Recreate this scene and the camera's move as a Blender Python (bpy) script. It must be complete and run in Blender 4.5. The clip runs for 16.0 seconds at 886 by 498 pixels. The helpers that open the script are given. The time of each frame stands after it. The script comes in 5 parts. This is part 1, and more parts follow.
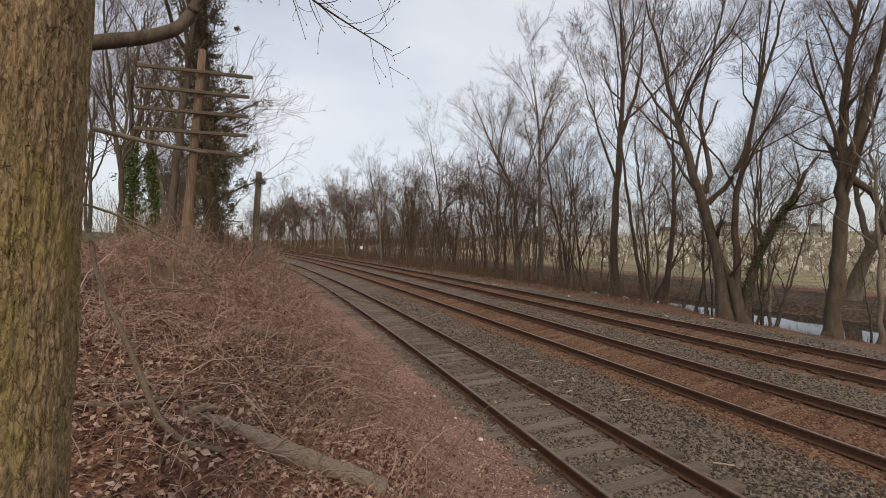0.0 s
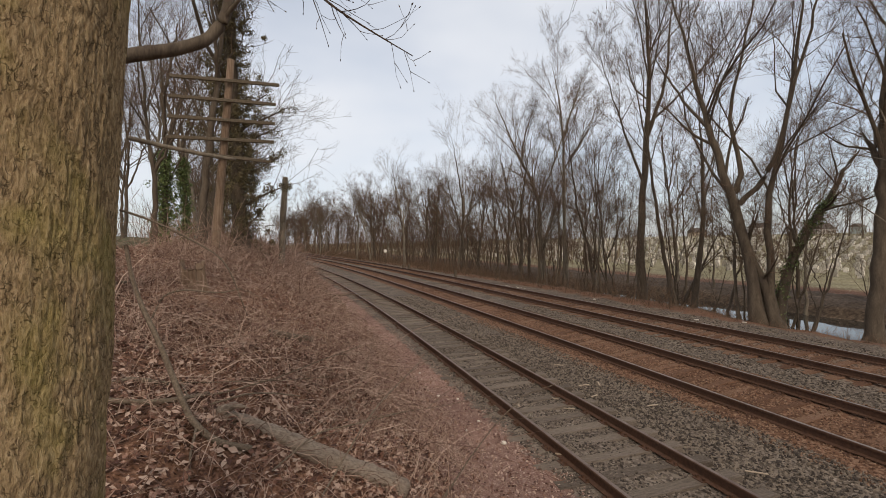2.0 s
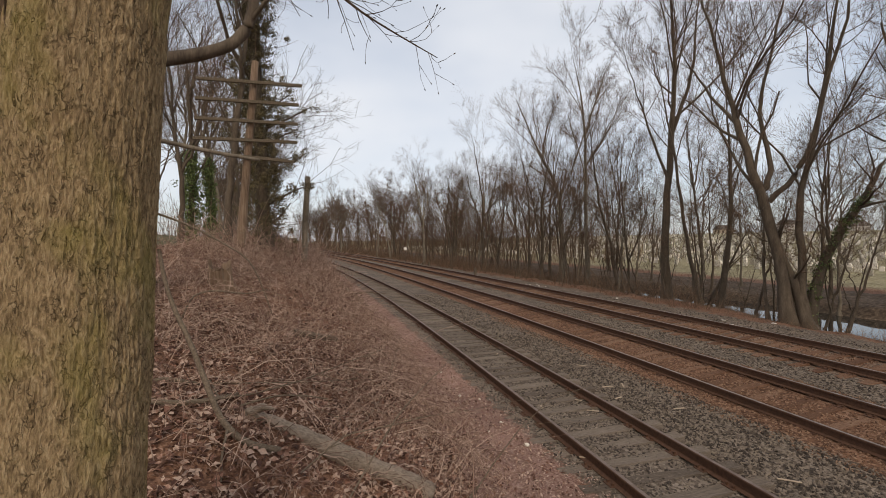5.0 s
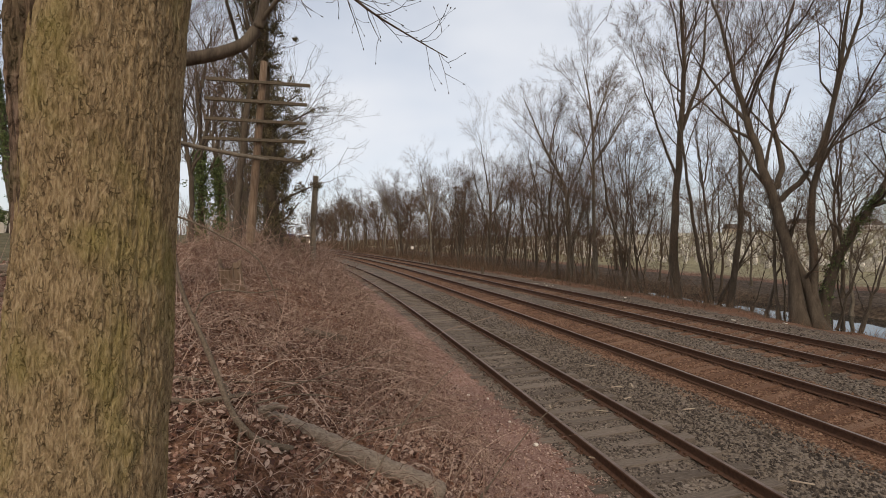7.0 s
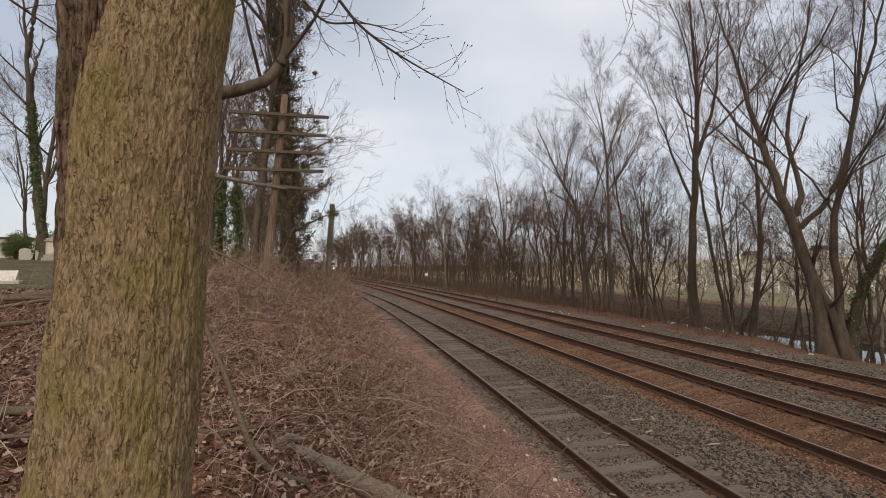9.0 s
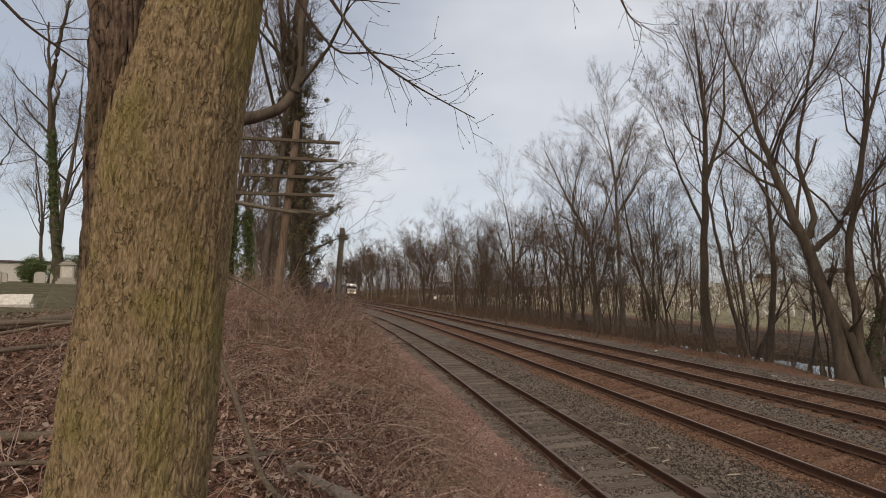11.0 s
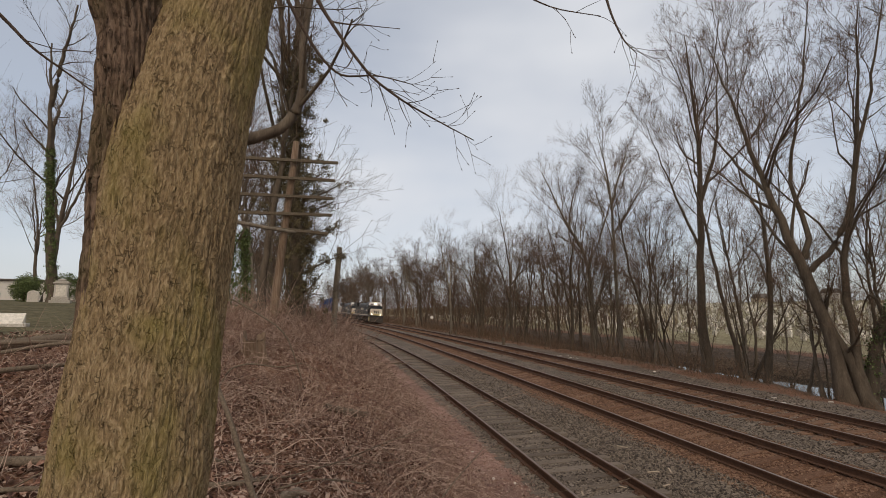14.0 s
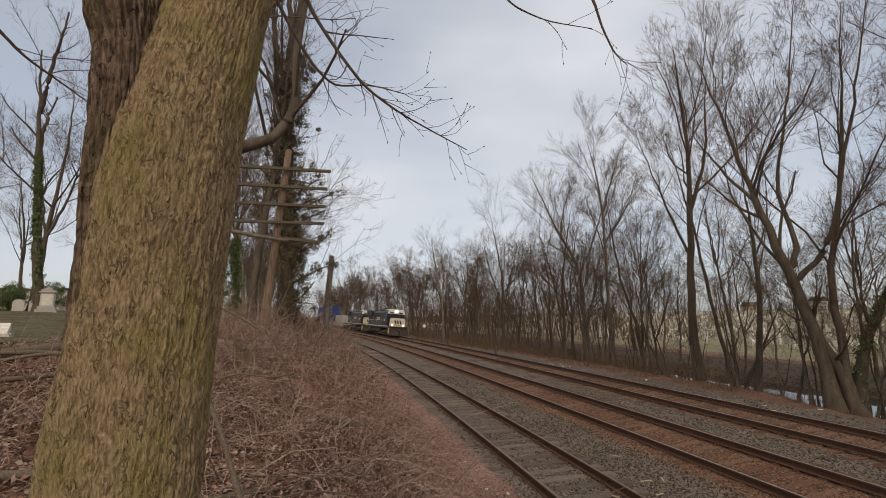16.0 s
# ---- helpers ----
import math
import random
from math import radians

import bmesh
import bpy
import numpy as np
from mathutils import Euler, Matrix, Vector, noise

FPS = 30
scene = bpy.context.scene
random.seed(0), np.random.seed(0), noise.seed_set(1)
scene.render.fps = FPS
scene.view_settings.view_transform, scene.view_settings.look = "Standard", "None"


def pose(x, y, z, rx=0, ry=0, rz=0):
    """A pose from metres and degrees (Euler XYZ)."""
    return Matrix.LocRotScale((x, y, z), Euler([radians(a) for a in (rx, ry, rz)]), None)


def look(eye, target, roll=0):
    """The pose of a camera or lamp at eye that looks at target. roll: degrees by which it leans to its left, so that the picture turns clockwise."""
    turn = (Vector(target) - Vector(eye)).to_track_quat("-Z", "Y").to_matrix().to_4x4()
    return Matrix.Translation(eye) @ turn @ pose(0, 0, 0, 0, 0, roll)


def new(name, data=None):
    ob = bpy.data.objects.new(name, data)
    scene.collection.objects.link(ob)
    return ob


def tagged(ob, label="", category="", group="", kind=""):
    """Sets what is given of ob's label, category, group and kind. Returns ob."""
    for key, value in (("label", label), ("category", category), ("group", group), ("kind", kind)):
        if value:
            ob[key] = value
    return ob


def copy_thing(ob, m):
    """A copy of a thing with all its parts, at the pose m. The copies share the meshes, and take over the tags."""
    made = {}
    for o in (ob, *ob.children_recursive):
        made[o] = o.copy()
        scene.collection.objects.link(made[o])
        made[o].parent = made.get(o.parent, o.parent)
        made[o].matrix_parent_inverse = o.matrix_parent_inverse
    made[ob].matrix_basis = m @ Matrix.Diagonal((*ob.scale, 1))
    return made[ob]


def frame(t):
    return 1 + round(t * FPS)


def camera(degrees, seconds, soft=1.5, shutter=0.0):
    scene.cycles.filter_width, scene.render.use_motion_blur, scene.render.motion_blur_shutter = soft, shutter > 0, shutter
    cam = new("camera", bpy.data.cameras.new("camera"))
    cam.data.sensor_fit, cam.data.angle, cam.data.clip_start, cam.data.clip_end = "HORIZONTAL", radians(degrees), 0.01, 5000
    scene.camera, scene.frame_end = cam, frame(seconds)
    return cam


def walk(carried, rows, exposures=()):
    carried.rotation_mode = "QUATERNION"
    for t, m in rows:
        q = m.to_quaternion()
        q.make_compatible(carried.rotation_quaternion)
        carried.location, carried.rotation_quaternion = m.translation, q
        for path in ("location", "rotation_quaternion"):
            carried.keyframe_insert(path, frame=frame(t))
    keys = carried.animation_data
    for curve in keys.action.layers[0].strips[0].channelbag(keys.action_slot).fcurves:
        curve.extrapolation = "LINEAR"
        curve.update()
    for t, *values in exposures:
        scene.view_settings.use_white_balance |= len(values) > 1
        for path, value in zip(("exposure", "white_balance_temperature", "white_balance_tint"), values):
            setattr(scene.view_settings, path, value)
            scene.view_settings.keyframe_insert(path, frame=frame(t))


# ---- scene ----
cam = camera(87.6, 16.0, soft=0.75)
PATH = [
    (0, (0.049, 0.0, 3.174), (0.046, 2.0, 3.143), -0.0),
    (0.5, (0.062, 0.009, 3.175), (0.029, 2.008, 3.154), -0.1),
    (1, (0.075, -0.049, 3.166), (0.011, 1.95, 3.151), -0.4),
    (1.5, (0.077, -0.027, 3.169), (-0.008, 1.971, 3.151), -0.3),
    (2, (0.073, -0.022, 3.166), (-0.032, 1.976, 3.149), -0.3),
    (2.5, (0.071, -0.02, 3.169), (-0.047, 1.976, 3.151), -0.3),
    (3, (0.074, -0.014, 3.166), (-0.058, 1.982, 3.150), -0.4),
    (3.5, (0.074, -0.008, 3.168), (-0.081, 1.986, 3.159), -0.4),
    (4, (0.055, -0.014, 3.193), (-0.126, 1.978, 3.182), -0.3),
    (6.5, (-0.006, -0.001, 3.229), (-0.203, 1.989, 3.178), -0.3),
    (7, (-0.016, -0.017, 3.23), (-0.234, 1.97, 3.198), -0.3),
    (7.5, (-0.022, -0.021, 3.238), (-0.26, 1.965, 3.233), -0.3),
    (8, (-0.029, -0.03, 3.251), (-0.281, 1.954, 3.276), -0.2),
    (8.5, (-0.035, -0.041, 3.258), (-0.301, 1.94, 3.317), -0.3),
    (9, (-0.044, -0.049, 3.267), (-0.321, 1.93, 3.350), -0.2),
    (11.5, (-0.088, -0.053, 3.285), (-0.402, 1.911, 3.489), -0.2),
    (12, (-0.098, -0.052, 3.291), (-0.407, 1.911, 3.512), -0.1),
    (12.5, (-0.098, -0.057, 3.294), (-0.405, 1.904, 3.528), -0.1),
    (13, (-0.093, -0.06, 3.292), (-0.398, 1.9, 3.539), -0.2),
    (13.5, (-0.09, -0.057, 3.293), (-0.39, 1.902, 3.551), -0.1),
    (14, (-0.095, -0.054, 3.295), (-0.392, 1.905, 3.560), -0.1),
    (14.5, (-0.095, -0.066, 3.297), (-0.386, 1.893, 3.570), 0.0),
    (15, (-0.098, -0.066, 3.301), (-0.383, 1.893, 3.583), -0.0),
    (15.5, (-0.1, -0.061, 3.302), (-0.374, 1.898, 3.595), -0.1),
    (16, (-0.105, -0.059, 3.301), (-0.368, 1.9, 3.602), -0.2),
]
walk(cam, [(t, look(*row)) for t, *row in PATH], exposures=[(0, 0.04), (8, 0.04), (11, -0.17), (16, -0.17)])

# ---- world, sun ----
world = bpy.data.worlds.new("sky")
scene.world = world
world.use_nodes = True
wn, wl = world.node_tree.nodes, world.node_tree.links
wn.clear()
sky = wn.new("ShaderNodeTexSky")
sky.sky_type, sky.sun_disc = "NISHITA", False
sky.sun_elevation, sky.sun_rotation = radians(41), radians(173)
sky.air_density, sky.dust_density = 1.0, 2.0
co = wn.new("ShaderNodeTexCoord")
mp = wn.new("ShaderNodeMapping")
mp.inputs["Scale"].default_value = (1.0, 1.0, 2.2)
mp.inputs["Location"].default_value = (0.4, 0.1, 0.0)
nz = wn.new("ShaderNodeTexNoise")
nz.inputs["Scale"].default_value, nz.inputs["Detail"].default_value = 1.3, 4.0
rp = wn.new("ShaderNodeValToRGB")
rp.color_ramp.elements[0].position, rp.color_ramp.elements[1].position = 0.42, 0.72
rp.color_ramp.elements[0].color, rp.color_ramp.elements[1].color = (0.48, 0.48, 0.48, 1), (0.97, 0.97, 0.97, 1)
mx = wn.new("ShaderNodeMixRGB")
mx.inputs[2].default_value = (6.5, 6.65, 7.0, 1)
bg = wn.new("ShaderNodeBackground")
bg.inputs["Strength"].default_value = 0.127
wo = wn.new("ShaderNodeOutputWorld")
wl.new(co.outputs["Generated"], mp.inputs["Vector"])
wl.new(mp.outputs[0], nz.inputs["Vector"])
wl.new(nz.outputs["Fac"], rp.inputs[0])
wl.new(rp.outputs[0], mx.inputs[0])
wl.new(sky.outputs[0], mx.inputs[1])
wl.new(mx.outputs[0], bg.inputs[0])
wl.new(bg.outputs[0], wo.inputs[0])
sun = new("sun", bpy.data.lights.new("sun", "SUN"))
sun.data.energy, sun.data.angle, sun.data.color = 1.25, radians(16), (1.0, 0.88, 0.73)
sun.matrix_world = look((4, -32, 28), (0, 0, 0))


# ---- materials ----
def mat(name, colours, scale=8.0, rough=0.85, bump=0.3, stretch=(1, 1, 1), fine=6.0, metallic=0.0, dist=0.02, island=0.0, each=0.0, space="Object", warm=1.1):
    """A grained surface: two noises mix the colours, a third one lifts the surface."""
    colours = [(r * warm, g, b / warm**1.3) for r, g, b in colours]
    m = bpy.data.materials.new(name)
    m.use_nodes = True
    n, l = m.node_tree.nodes, m.node_tree.links
    b = n["Principled BSDF"]
    b.inputs["Roughness"].default_value, b.inputs["Metallic"].default_value = rough, metallic
    b.inputs["Specular IOR Level"].default_value = 0.3
    tc = n.new("ShaderNodeTexCoord")
    mpg = n.new("ShaderNodeMapping")
    mpg.inputs["Scale"].default_value = stretch
    l.new(tc.outputs[space], mpg.inputs[0])
    big, small = n.new("ShaderNodeTexNoise"), n.new("ShaderNodeTexNoise")
    big.inputs["Scale"].default_value, big.inputs["Detail"].default_value = scale, 4.0
    small.inputs["Scale"].default_value, small.inputs["Detail"].default_value = scale * fine, 3.0
    l.new(mpg.outputs[0], big.inputs["Vector"])
    l.new(mpg.outputs[0], small.inputs["Vector"])
    add = n.new("ShaderNodeMath")
    add.operation = "MULTIPLY_ADD"
    l.new(small.outputs["Fac"], add.inputs[0])
    add.inputs[1].default_value = 0.55
    half = n.new("ShaderNodeMath")
    half.operation = "MULTIPLY_ADD"
    l.new(big.outputs["Fac"], half.inputs[0])
    half.inputs[1].default_value, half.inputs[2].default_value = 0.9, -0.22
    l.new(half.outputs[0], add.inputs[2])
    last = add.outputs[0]
    if island or each:
        info = n.new("ShaderNodeNewGeometry" if island else "ShaderNodeObjectInfo")
        va = n.new("ShaderNodeMath")
        va.operation = "MULTIPLY_ADD"
        l.new(info.outputs["Random Per Island" if island else "Random"], va.inputs[0])
        va.inputs[1].default_value = island or each
        sh = n.new("ShaderNodeMath")
        sh.operation = "ADD"
        l.new(last, sh.inputs[0])
        sh.inputs[1].default_value = -0.5 * (island or each)
        l.new(sh.outputs[0], va.inputs[2])
        last = va.outputs[0]
    ramp = n.new("ShaderNodeValToRGB")
    el = ramp.color_ramp.elements
    for i, c in enumerate(colours):
        p = 0.2 + 0.6 * i / max(1, len(colours) - 1)
        e = el[i] if i < 2 else el.new(p)
        e.position, e.color = p, (*c, 1)
    l.new(last, ramp.inputs[0])
    l.new(ramp.outputs[0], b.inputs["Base Color"])
    if bump:
        bp = n.new("ShaderNodeBump")
        bp.inputs["Strength"].default_value, bp.inputs["Distance"].default_value = bump, dist
        l.new(small.outputs["Fac"], bp.inputs["Height"])
        l.new(bp.outputs[0], b.inputs["Normal"])
    return m


def glow(name, colour, strength):
    m = bpy.data.materials.new(name)
    m.use_nodes = True
    b = m.node_tree.nodes["Principled BSDF"]
    b.inputs["Base Color"].default_value = (*colour, 1)
    b.inputs["Emission Color"].default_value, b.inputs["Emission Strength"].default_value = (*colour, 1), strength
    return m


BARK_FAR = mat("far_bark", [(0.055, 0.042, 0.032), (0.092, 0.074, 0.056), (0.145, 0.12, 0.092)], 3, 0.95, 0.5, (2, 2, 0.5))
BARK_PALE = mat("pale_bark", [(0.09, 0.077, 0.06), (0.155, 0.134, 0.106), (0.24, 0.21, 0.17)], 2.5, 0.95, 0.5, (2, 2, 0.5))
TWIG = mat("twig_bark", [(0.062, 0.04, 0.027), (0.115, 0.077, 0.052), (0.18, 0.125, 0.086)], 2, 0.95, 0, island=0.5)
IVY = mat("ivy", [(0.04, 0.062, 0.02), (0.095, 0.13, 0.04), (0.17, 0.21, 0.08)], 6, 0.6, 0, island=0.8)
IVY_BROWN = mat("dry_ivy", [(0.06, 0.05, 0.025), (0.11, 0.092, 0.046), (0.17, 0.142, 0.075)], 6, 0.7, 0, island=0.8)
RAIL = mat("rusty_rail", [(0.045, 0.026, 0.018), (0.085, 0.045, 0.028), (0.12, 0.068, 0.042)], 20, 0.7, 0.2)
RAILTOP = mat("worn_rail_head", [(0.19, 0.16, 0.145), (0.3, 0.27, 0.26), (0.38, 0.36, 0.36)], 4, 0.38, 0.1, metallic=0.7)
RAILTOP_OLD = mat("dull_rail_head", [(0.12, 0.085, 0.07), (0.19, 0.15, 0.13), (0.25, 0.21, 0.19)], 6, 0.5, 0.1, metallic=0.5)
TIE_GREY = mat("weathered_tie", [(0.075, 0.06, 0.048), (0.145, 0.12, 0.098), (0.23, 0.195, 0.165)], 6, 0.95, 0.6, (1, 12, 12), each=0.3)
TIE_RUST = mat("rust_stained_tie", [(0.07, 0.035, 0.02), (0.13, 0.07, 0.042), (0.22, 0.14, 0.095)], 6, 0.95, 0.6, (1, 12, 12), each=0.35)
STONE_GREY = mat("ballast_stone", [(0.04, 0.032, 0.026), (0.1, 0.082, 0.066), (0.2, 0.17, 0.14)], 10, 0.9, 0.3, island=1.0)
STONE_RUST = mat("rust_ballast", [(0.075, 0.04, 0.024), (0.15, 0.085, 0.052), (0.25, 0.165, 0.115)], 10, 0.9, 0.3, island=0.9)
LEAF = mat("dead_leaf", [(0.075, 0.037, 0.026), (0.19, 0.099, 0.07), (0.3, 0.186, 0.14), (0.42, 0.32, 0.265)], 20, 0.75, 0.2, island=1.0)
BRAMBLE = mat("bramble_stem", [(0.125, 0.074, 0.056), (0.245, 0.163, 0.128), (0.4, 0.305, 0.25)], 8, 0.9, 0, island=0.8)
LOGWOOD = mat("bare_log", [(0.15, 0.116, 0.09), (0.33, 0.275, 0.225), (0.48, 0.415, 0.35)], 9, 0.95, 0.9, (1, 7, 7))
POLEWOOD = mat("pole_wood", [(0.1, 0.066, 0.043), (0.17, 0.12, 0.083), (0.25, 0.19, 0.14)], 4, 0.9, 0.5, (8, 8, 0.6))
ARMWOOD = mat("crossarm_wood", [(0.07, 0.056, 0.038), (0.12, 0.098, 0.07), (0.185, 0.155, 0.115)], 5, 0.9, 0.4, (1, 8, 8))


# ---- mesh tools ----
def vnoise(x, y, z=0.0):
    """Smooth lattice noise on arrays, about 0 to 1."""
    x, y, z = np.broadcast_arrays(np.asarray(x, float), np.asarray(y, float), np.asarray(z, float))
    ix, iy, iz = np.floor(x).astype(np.int64), np.floor(y).astype(np.int64), np.floor(z).astype(np.int64)
    fx, fy, fz = x - ix, y - iy, z - iz
    fx, fy, fz = fx * fx * (3 - 2 * fx), fy * fy * (3 - 2 * fy), fz * fz * (3 - 2 * fz)
    out = 0.0
    for dx in (0, 1):
        for dy in (0, 1):
            for dz in (0, 1):
                h = ((ix + dx) * 374761393 + (iy + dy) * 668265263 + (iz + dz) * 2147483647) & 0xFFFFFFFF
                h = ((h ^ (h >> 13)) * 1274126177) & 0xFFFFFFFF
                h = ((h ^ (h >> 16)) & 0xFFFF) / 65535.0
                out = out + h * (fx if dx else 1 - fx) * (fy if dy else 1 - fy) * (fz if dz else 1 - fz)
    return out


def fbm(x, y, z=0.0, octaves=4):
    out, amp, tot = 0.0, 1.0, 0.0
    for k in range(octaves):
        out = out + amp * vnoise(np.asarray(x) * 2**k + 17 * k, np.asarray(y) * 2**k - 31 * k, np.asarray(z) * 2**k)
        tot, amp = tot + amp, amp * 0.5
    return out / tot


class Geo:
    """Gathers vertices and faces for one mesh."""

    def __init__(self):
        self.v, self.f, self.m, self.n = [], [], [], 0

    def add(self, verts, faces, slot=0):
        faces = np.asarray(faces, np.int64)
        self.v.append(np.asarray(verts, float).reshape(-1, 3))
        self.f.append(faces + self.n)
        self.m.append(np.full(len(faces), slot, np.int32))
        self.n += len(self.v[-1])
        return self

    def tubes(self, lines, sides=4, slot=0, cap=False):
        """lines: (points, radii); all with a like count are made at once."""
        groups = {}
        for p, r in lines:
            groups.setdefault(len(p), []).append((p, r))
        for k, g in groups.items():
            p = np.array([a for a, _ in g], float)
            r = np.array([b for _, b in g], float)
            t = np.gradient(p, axis=1)
            t /= np.linalg.norm(t, axis=2, keepdims=True) + 1e-9
            ref = np.where(np.abs(t[..., 2:3]) > 0.9, [1.0, 0, 0], [0, 0, 1.0])
            a = np.cross(t, ref)
            a /= np.linalg.norm(a, axis=2, keepdims=True) + 1e-9
            b = np.cross(t, a)
            ang = np.arange(sides) * 2 * np.pi / sides
            ring = p[:, :, None] + r[:, :, None, None] * (np.cos(ang)[:, None] * a[:, :, None] + np.sin(ang)[:, None] * b[:, :, None])
            idx = np.arange(len(g) * k * sides).reshape(len(g), k, sides)
            nxt = np.roll(idx, -1, axis=2)
            q = np.stack([idx[:, :-1], nxt[:, :-1], nxt[:, 1:], idx[:, 1:]], -1).reshape(-1, 4)
            self.add(ring, q, slot)
            if cap:
                for ends in (idx[:, 0], idx[:, -1]):
                    c = ends[:, :4] if sides >= 4 else ends[:, [0, 1, 2, 2]]
                    if sides > 4:
                        c = np.concatenate([ends[:, [0, i, i + 1, i + 1]] for i in range(1, sides - 1)])
                    self.f.append(c + self.n - len(ring.reshape(-1, 3)))
                    self.m.append(np.full(len(c), slot, np.int32))
        return self

    def box(self, size, m=Matrix(), slot=0, bevel=0.0):
        x, y, z = (s / 2 for s in size)
        b = min(bevel, x * 0.9, y * 0.9, z * 0.9)
        if b <= 0:
            v = [(i * x, j * y, k * z) for i in (-1, 1) for j in (-1, 1) for k in (-1, 1)]
            f = [(0, 1, 3, 2), (4, 6, 7, 5), (0, 4, 5, 1), (2, 3, 7, 6), (0, 2, 6, 4), (1, 5, 7, 3)]
        else:
            v, f = [], []
            loop = [(-x + b, -y), (x - b, -y), (x, -y + b), (x, y - b), (x - b, y), (-x + b, y), (-x, y - b), (-x, -y + b)]
            inner = [(p * (x - b) / x, q * (y - b) / y) for p, q in loop]
            for ring, h in ((inner, -z), (loop, -z + b), (loop, z - b), (inner, z)):
                v += [(p, q, h) for p, q in ring]
            for k in range(3):
                f += [(k * 8 + i, k * 8 + (i + 1) % 8, k * 8 + 8 + (i + 1) % 8, k * 8 + 8 + i) for i in range(8)]
            for o in (0, 24):
                f += [(o, o + 1, o + 2, o + 3), (o, o + 3, o + 4, o + 7), (o + 4, o + 5, o + 6, o + 7)]
        return self.add([m @ Vector(p) for p in v], f, slot)

    def sweep(self, profile, path, slot=0, close=True, caps=True):
        """profile: (side, up) points swept along path: rows of a place, a side vector and an up vector."""
        k = len(profile)
        v = [p + s * a + u * b for p, s, u in path for a, b in profile]
        f = [(r * k + i, r * k + (i + 1) % k, (r + 1) * k + (i + 1) % k, (r + 1) * k + i) for r in range(len(path) - 1) for i in range(k if close else k - 1)]
        return self.add(np.array(v), f, slot)

    def mesh(self, name, mats, smooth=False):
        me = bpy.data.meshes.new(name)
        v, f, m = np.concatenate(self.v), np.concatenate(self.f), np.concatenate(self.m)
        tri = f[:, 2] == f[:, 3]
        count = np.where(tri, 3, 4)
        start = np.concatenate([[0], np.cumsum(count)[:-1]])
        keep = np.ones(f.shape, bool)
        keep[tri, 3] = False
        me.vertices.add(len(v))
        me.vertices.foreach_set("co", v.astype(np.float32).ravel())
        me.loops.add(int(count.sum()))
        me.loops.foreach_set("vertex_index", f[keep].astype(np.int32))
        me.polygons.add(len(f))
        me.polygons.foreach_set("loop_start", start.astype(np.int32))
        me.polygons.foreach_set("material_index", m)
        me.polygons.foreach_set("use_smooth", np.full(len(f), smooth))
        for a in mats if isinstance(mats, (list, tuple)) else [mats]:
            me.materials.append(a)
        me.update(calc_edges=True)
        me.validate()
        return me


def part(name, geo, material, parent=None, label="", smooth=False, m=None):
    ob = new(name, geo.mesh(name, material, smooth))
    if parent:
        ob.parent = parent
    if m is not None:
        ob.matrix_basis = m
    return tagged(ob, label)


def thing(name, label, category, group="", kind="", m=None):
    ob = new(name)
    ob.empty_display_size = 0.2
    if m is not None:
        ob.matrix_basis = m
    return tagged(ob, label, category, group, kind)


# ---- the line of the tracks ----
TH = 0.3564
U, N = np.array([-math.sin(TH), math.cos(TH)]), np.array([math.cos(TH), math.sin(TH)])


def bend(s):
    s = np.asarray(s, float)
    c = np.clip(s, 0, 100)
    return 0.0005 * c**2 + 2e-6 * c**3 + (s - c) * (s > 100) * 0.16


def rise(s):
    """The line climbs gently with distance."""
    return 5.0e-5 * np.clip(s, 0, 170) ** 2


def place(s, o):
    """World x, y of the point s along the line and o to its right."""
    off = np.asarray(o, float) - bend(s)
    return U[0] * s + N[0] * off, U[1] * s + N[1] * off


def siding(s):
    """How far right of the camera the siding's middle lies."""
    s = np.asarray(s, float)
    return 4.62 - 0.001015 * np.clip(s, 0, 300) ** 2 + 0.0214 * s + bend(s)


PROFILE = np.array([
    (3.0, -0.16), (3.7, -0.15), (5.5, -0.15), (6.3, -0.26), (7.4, -0.3), (8.0, -0.23), (8.55, -0.215), (10.05, -0.075), (10.7, -0.08), (11.5, -0.19), (12.2, -0.11),
    (12.76, -0.1), (14.26, 0.04), (15.0, 0.0), (16.2, -0.27), (18, -0.35), (19.8, -0.46), (21.0, -0.68), (22.0, -1.2), (23.2, -1.65), (29.4, -1.75), (30.6, -1.3), (31.3, -0.72),
    (35, -0.5), (60, 0.1), (110, 2.0), (180, 4.8), (400, 9), (3000, 14)])
BANK = np.array([(-6, 2.05), (-3.5, 1.95), (-2, 1.82), (-0.6, 1.5), (0.9, 0.84), (2.2, 0.1), (3.0, -0.16)])


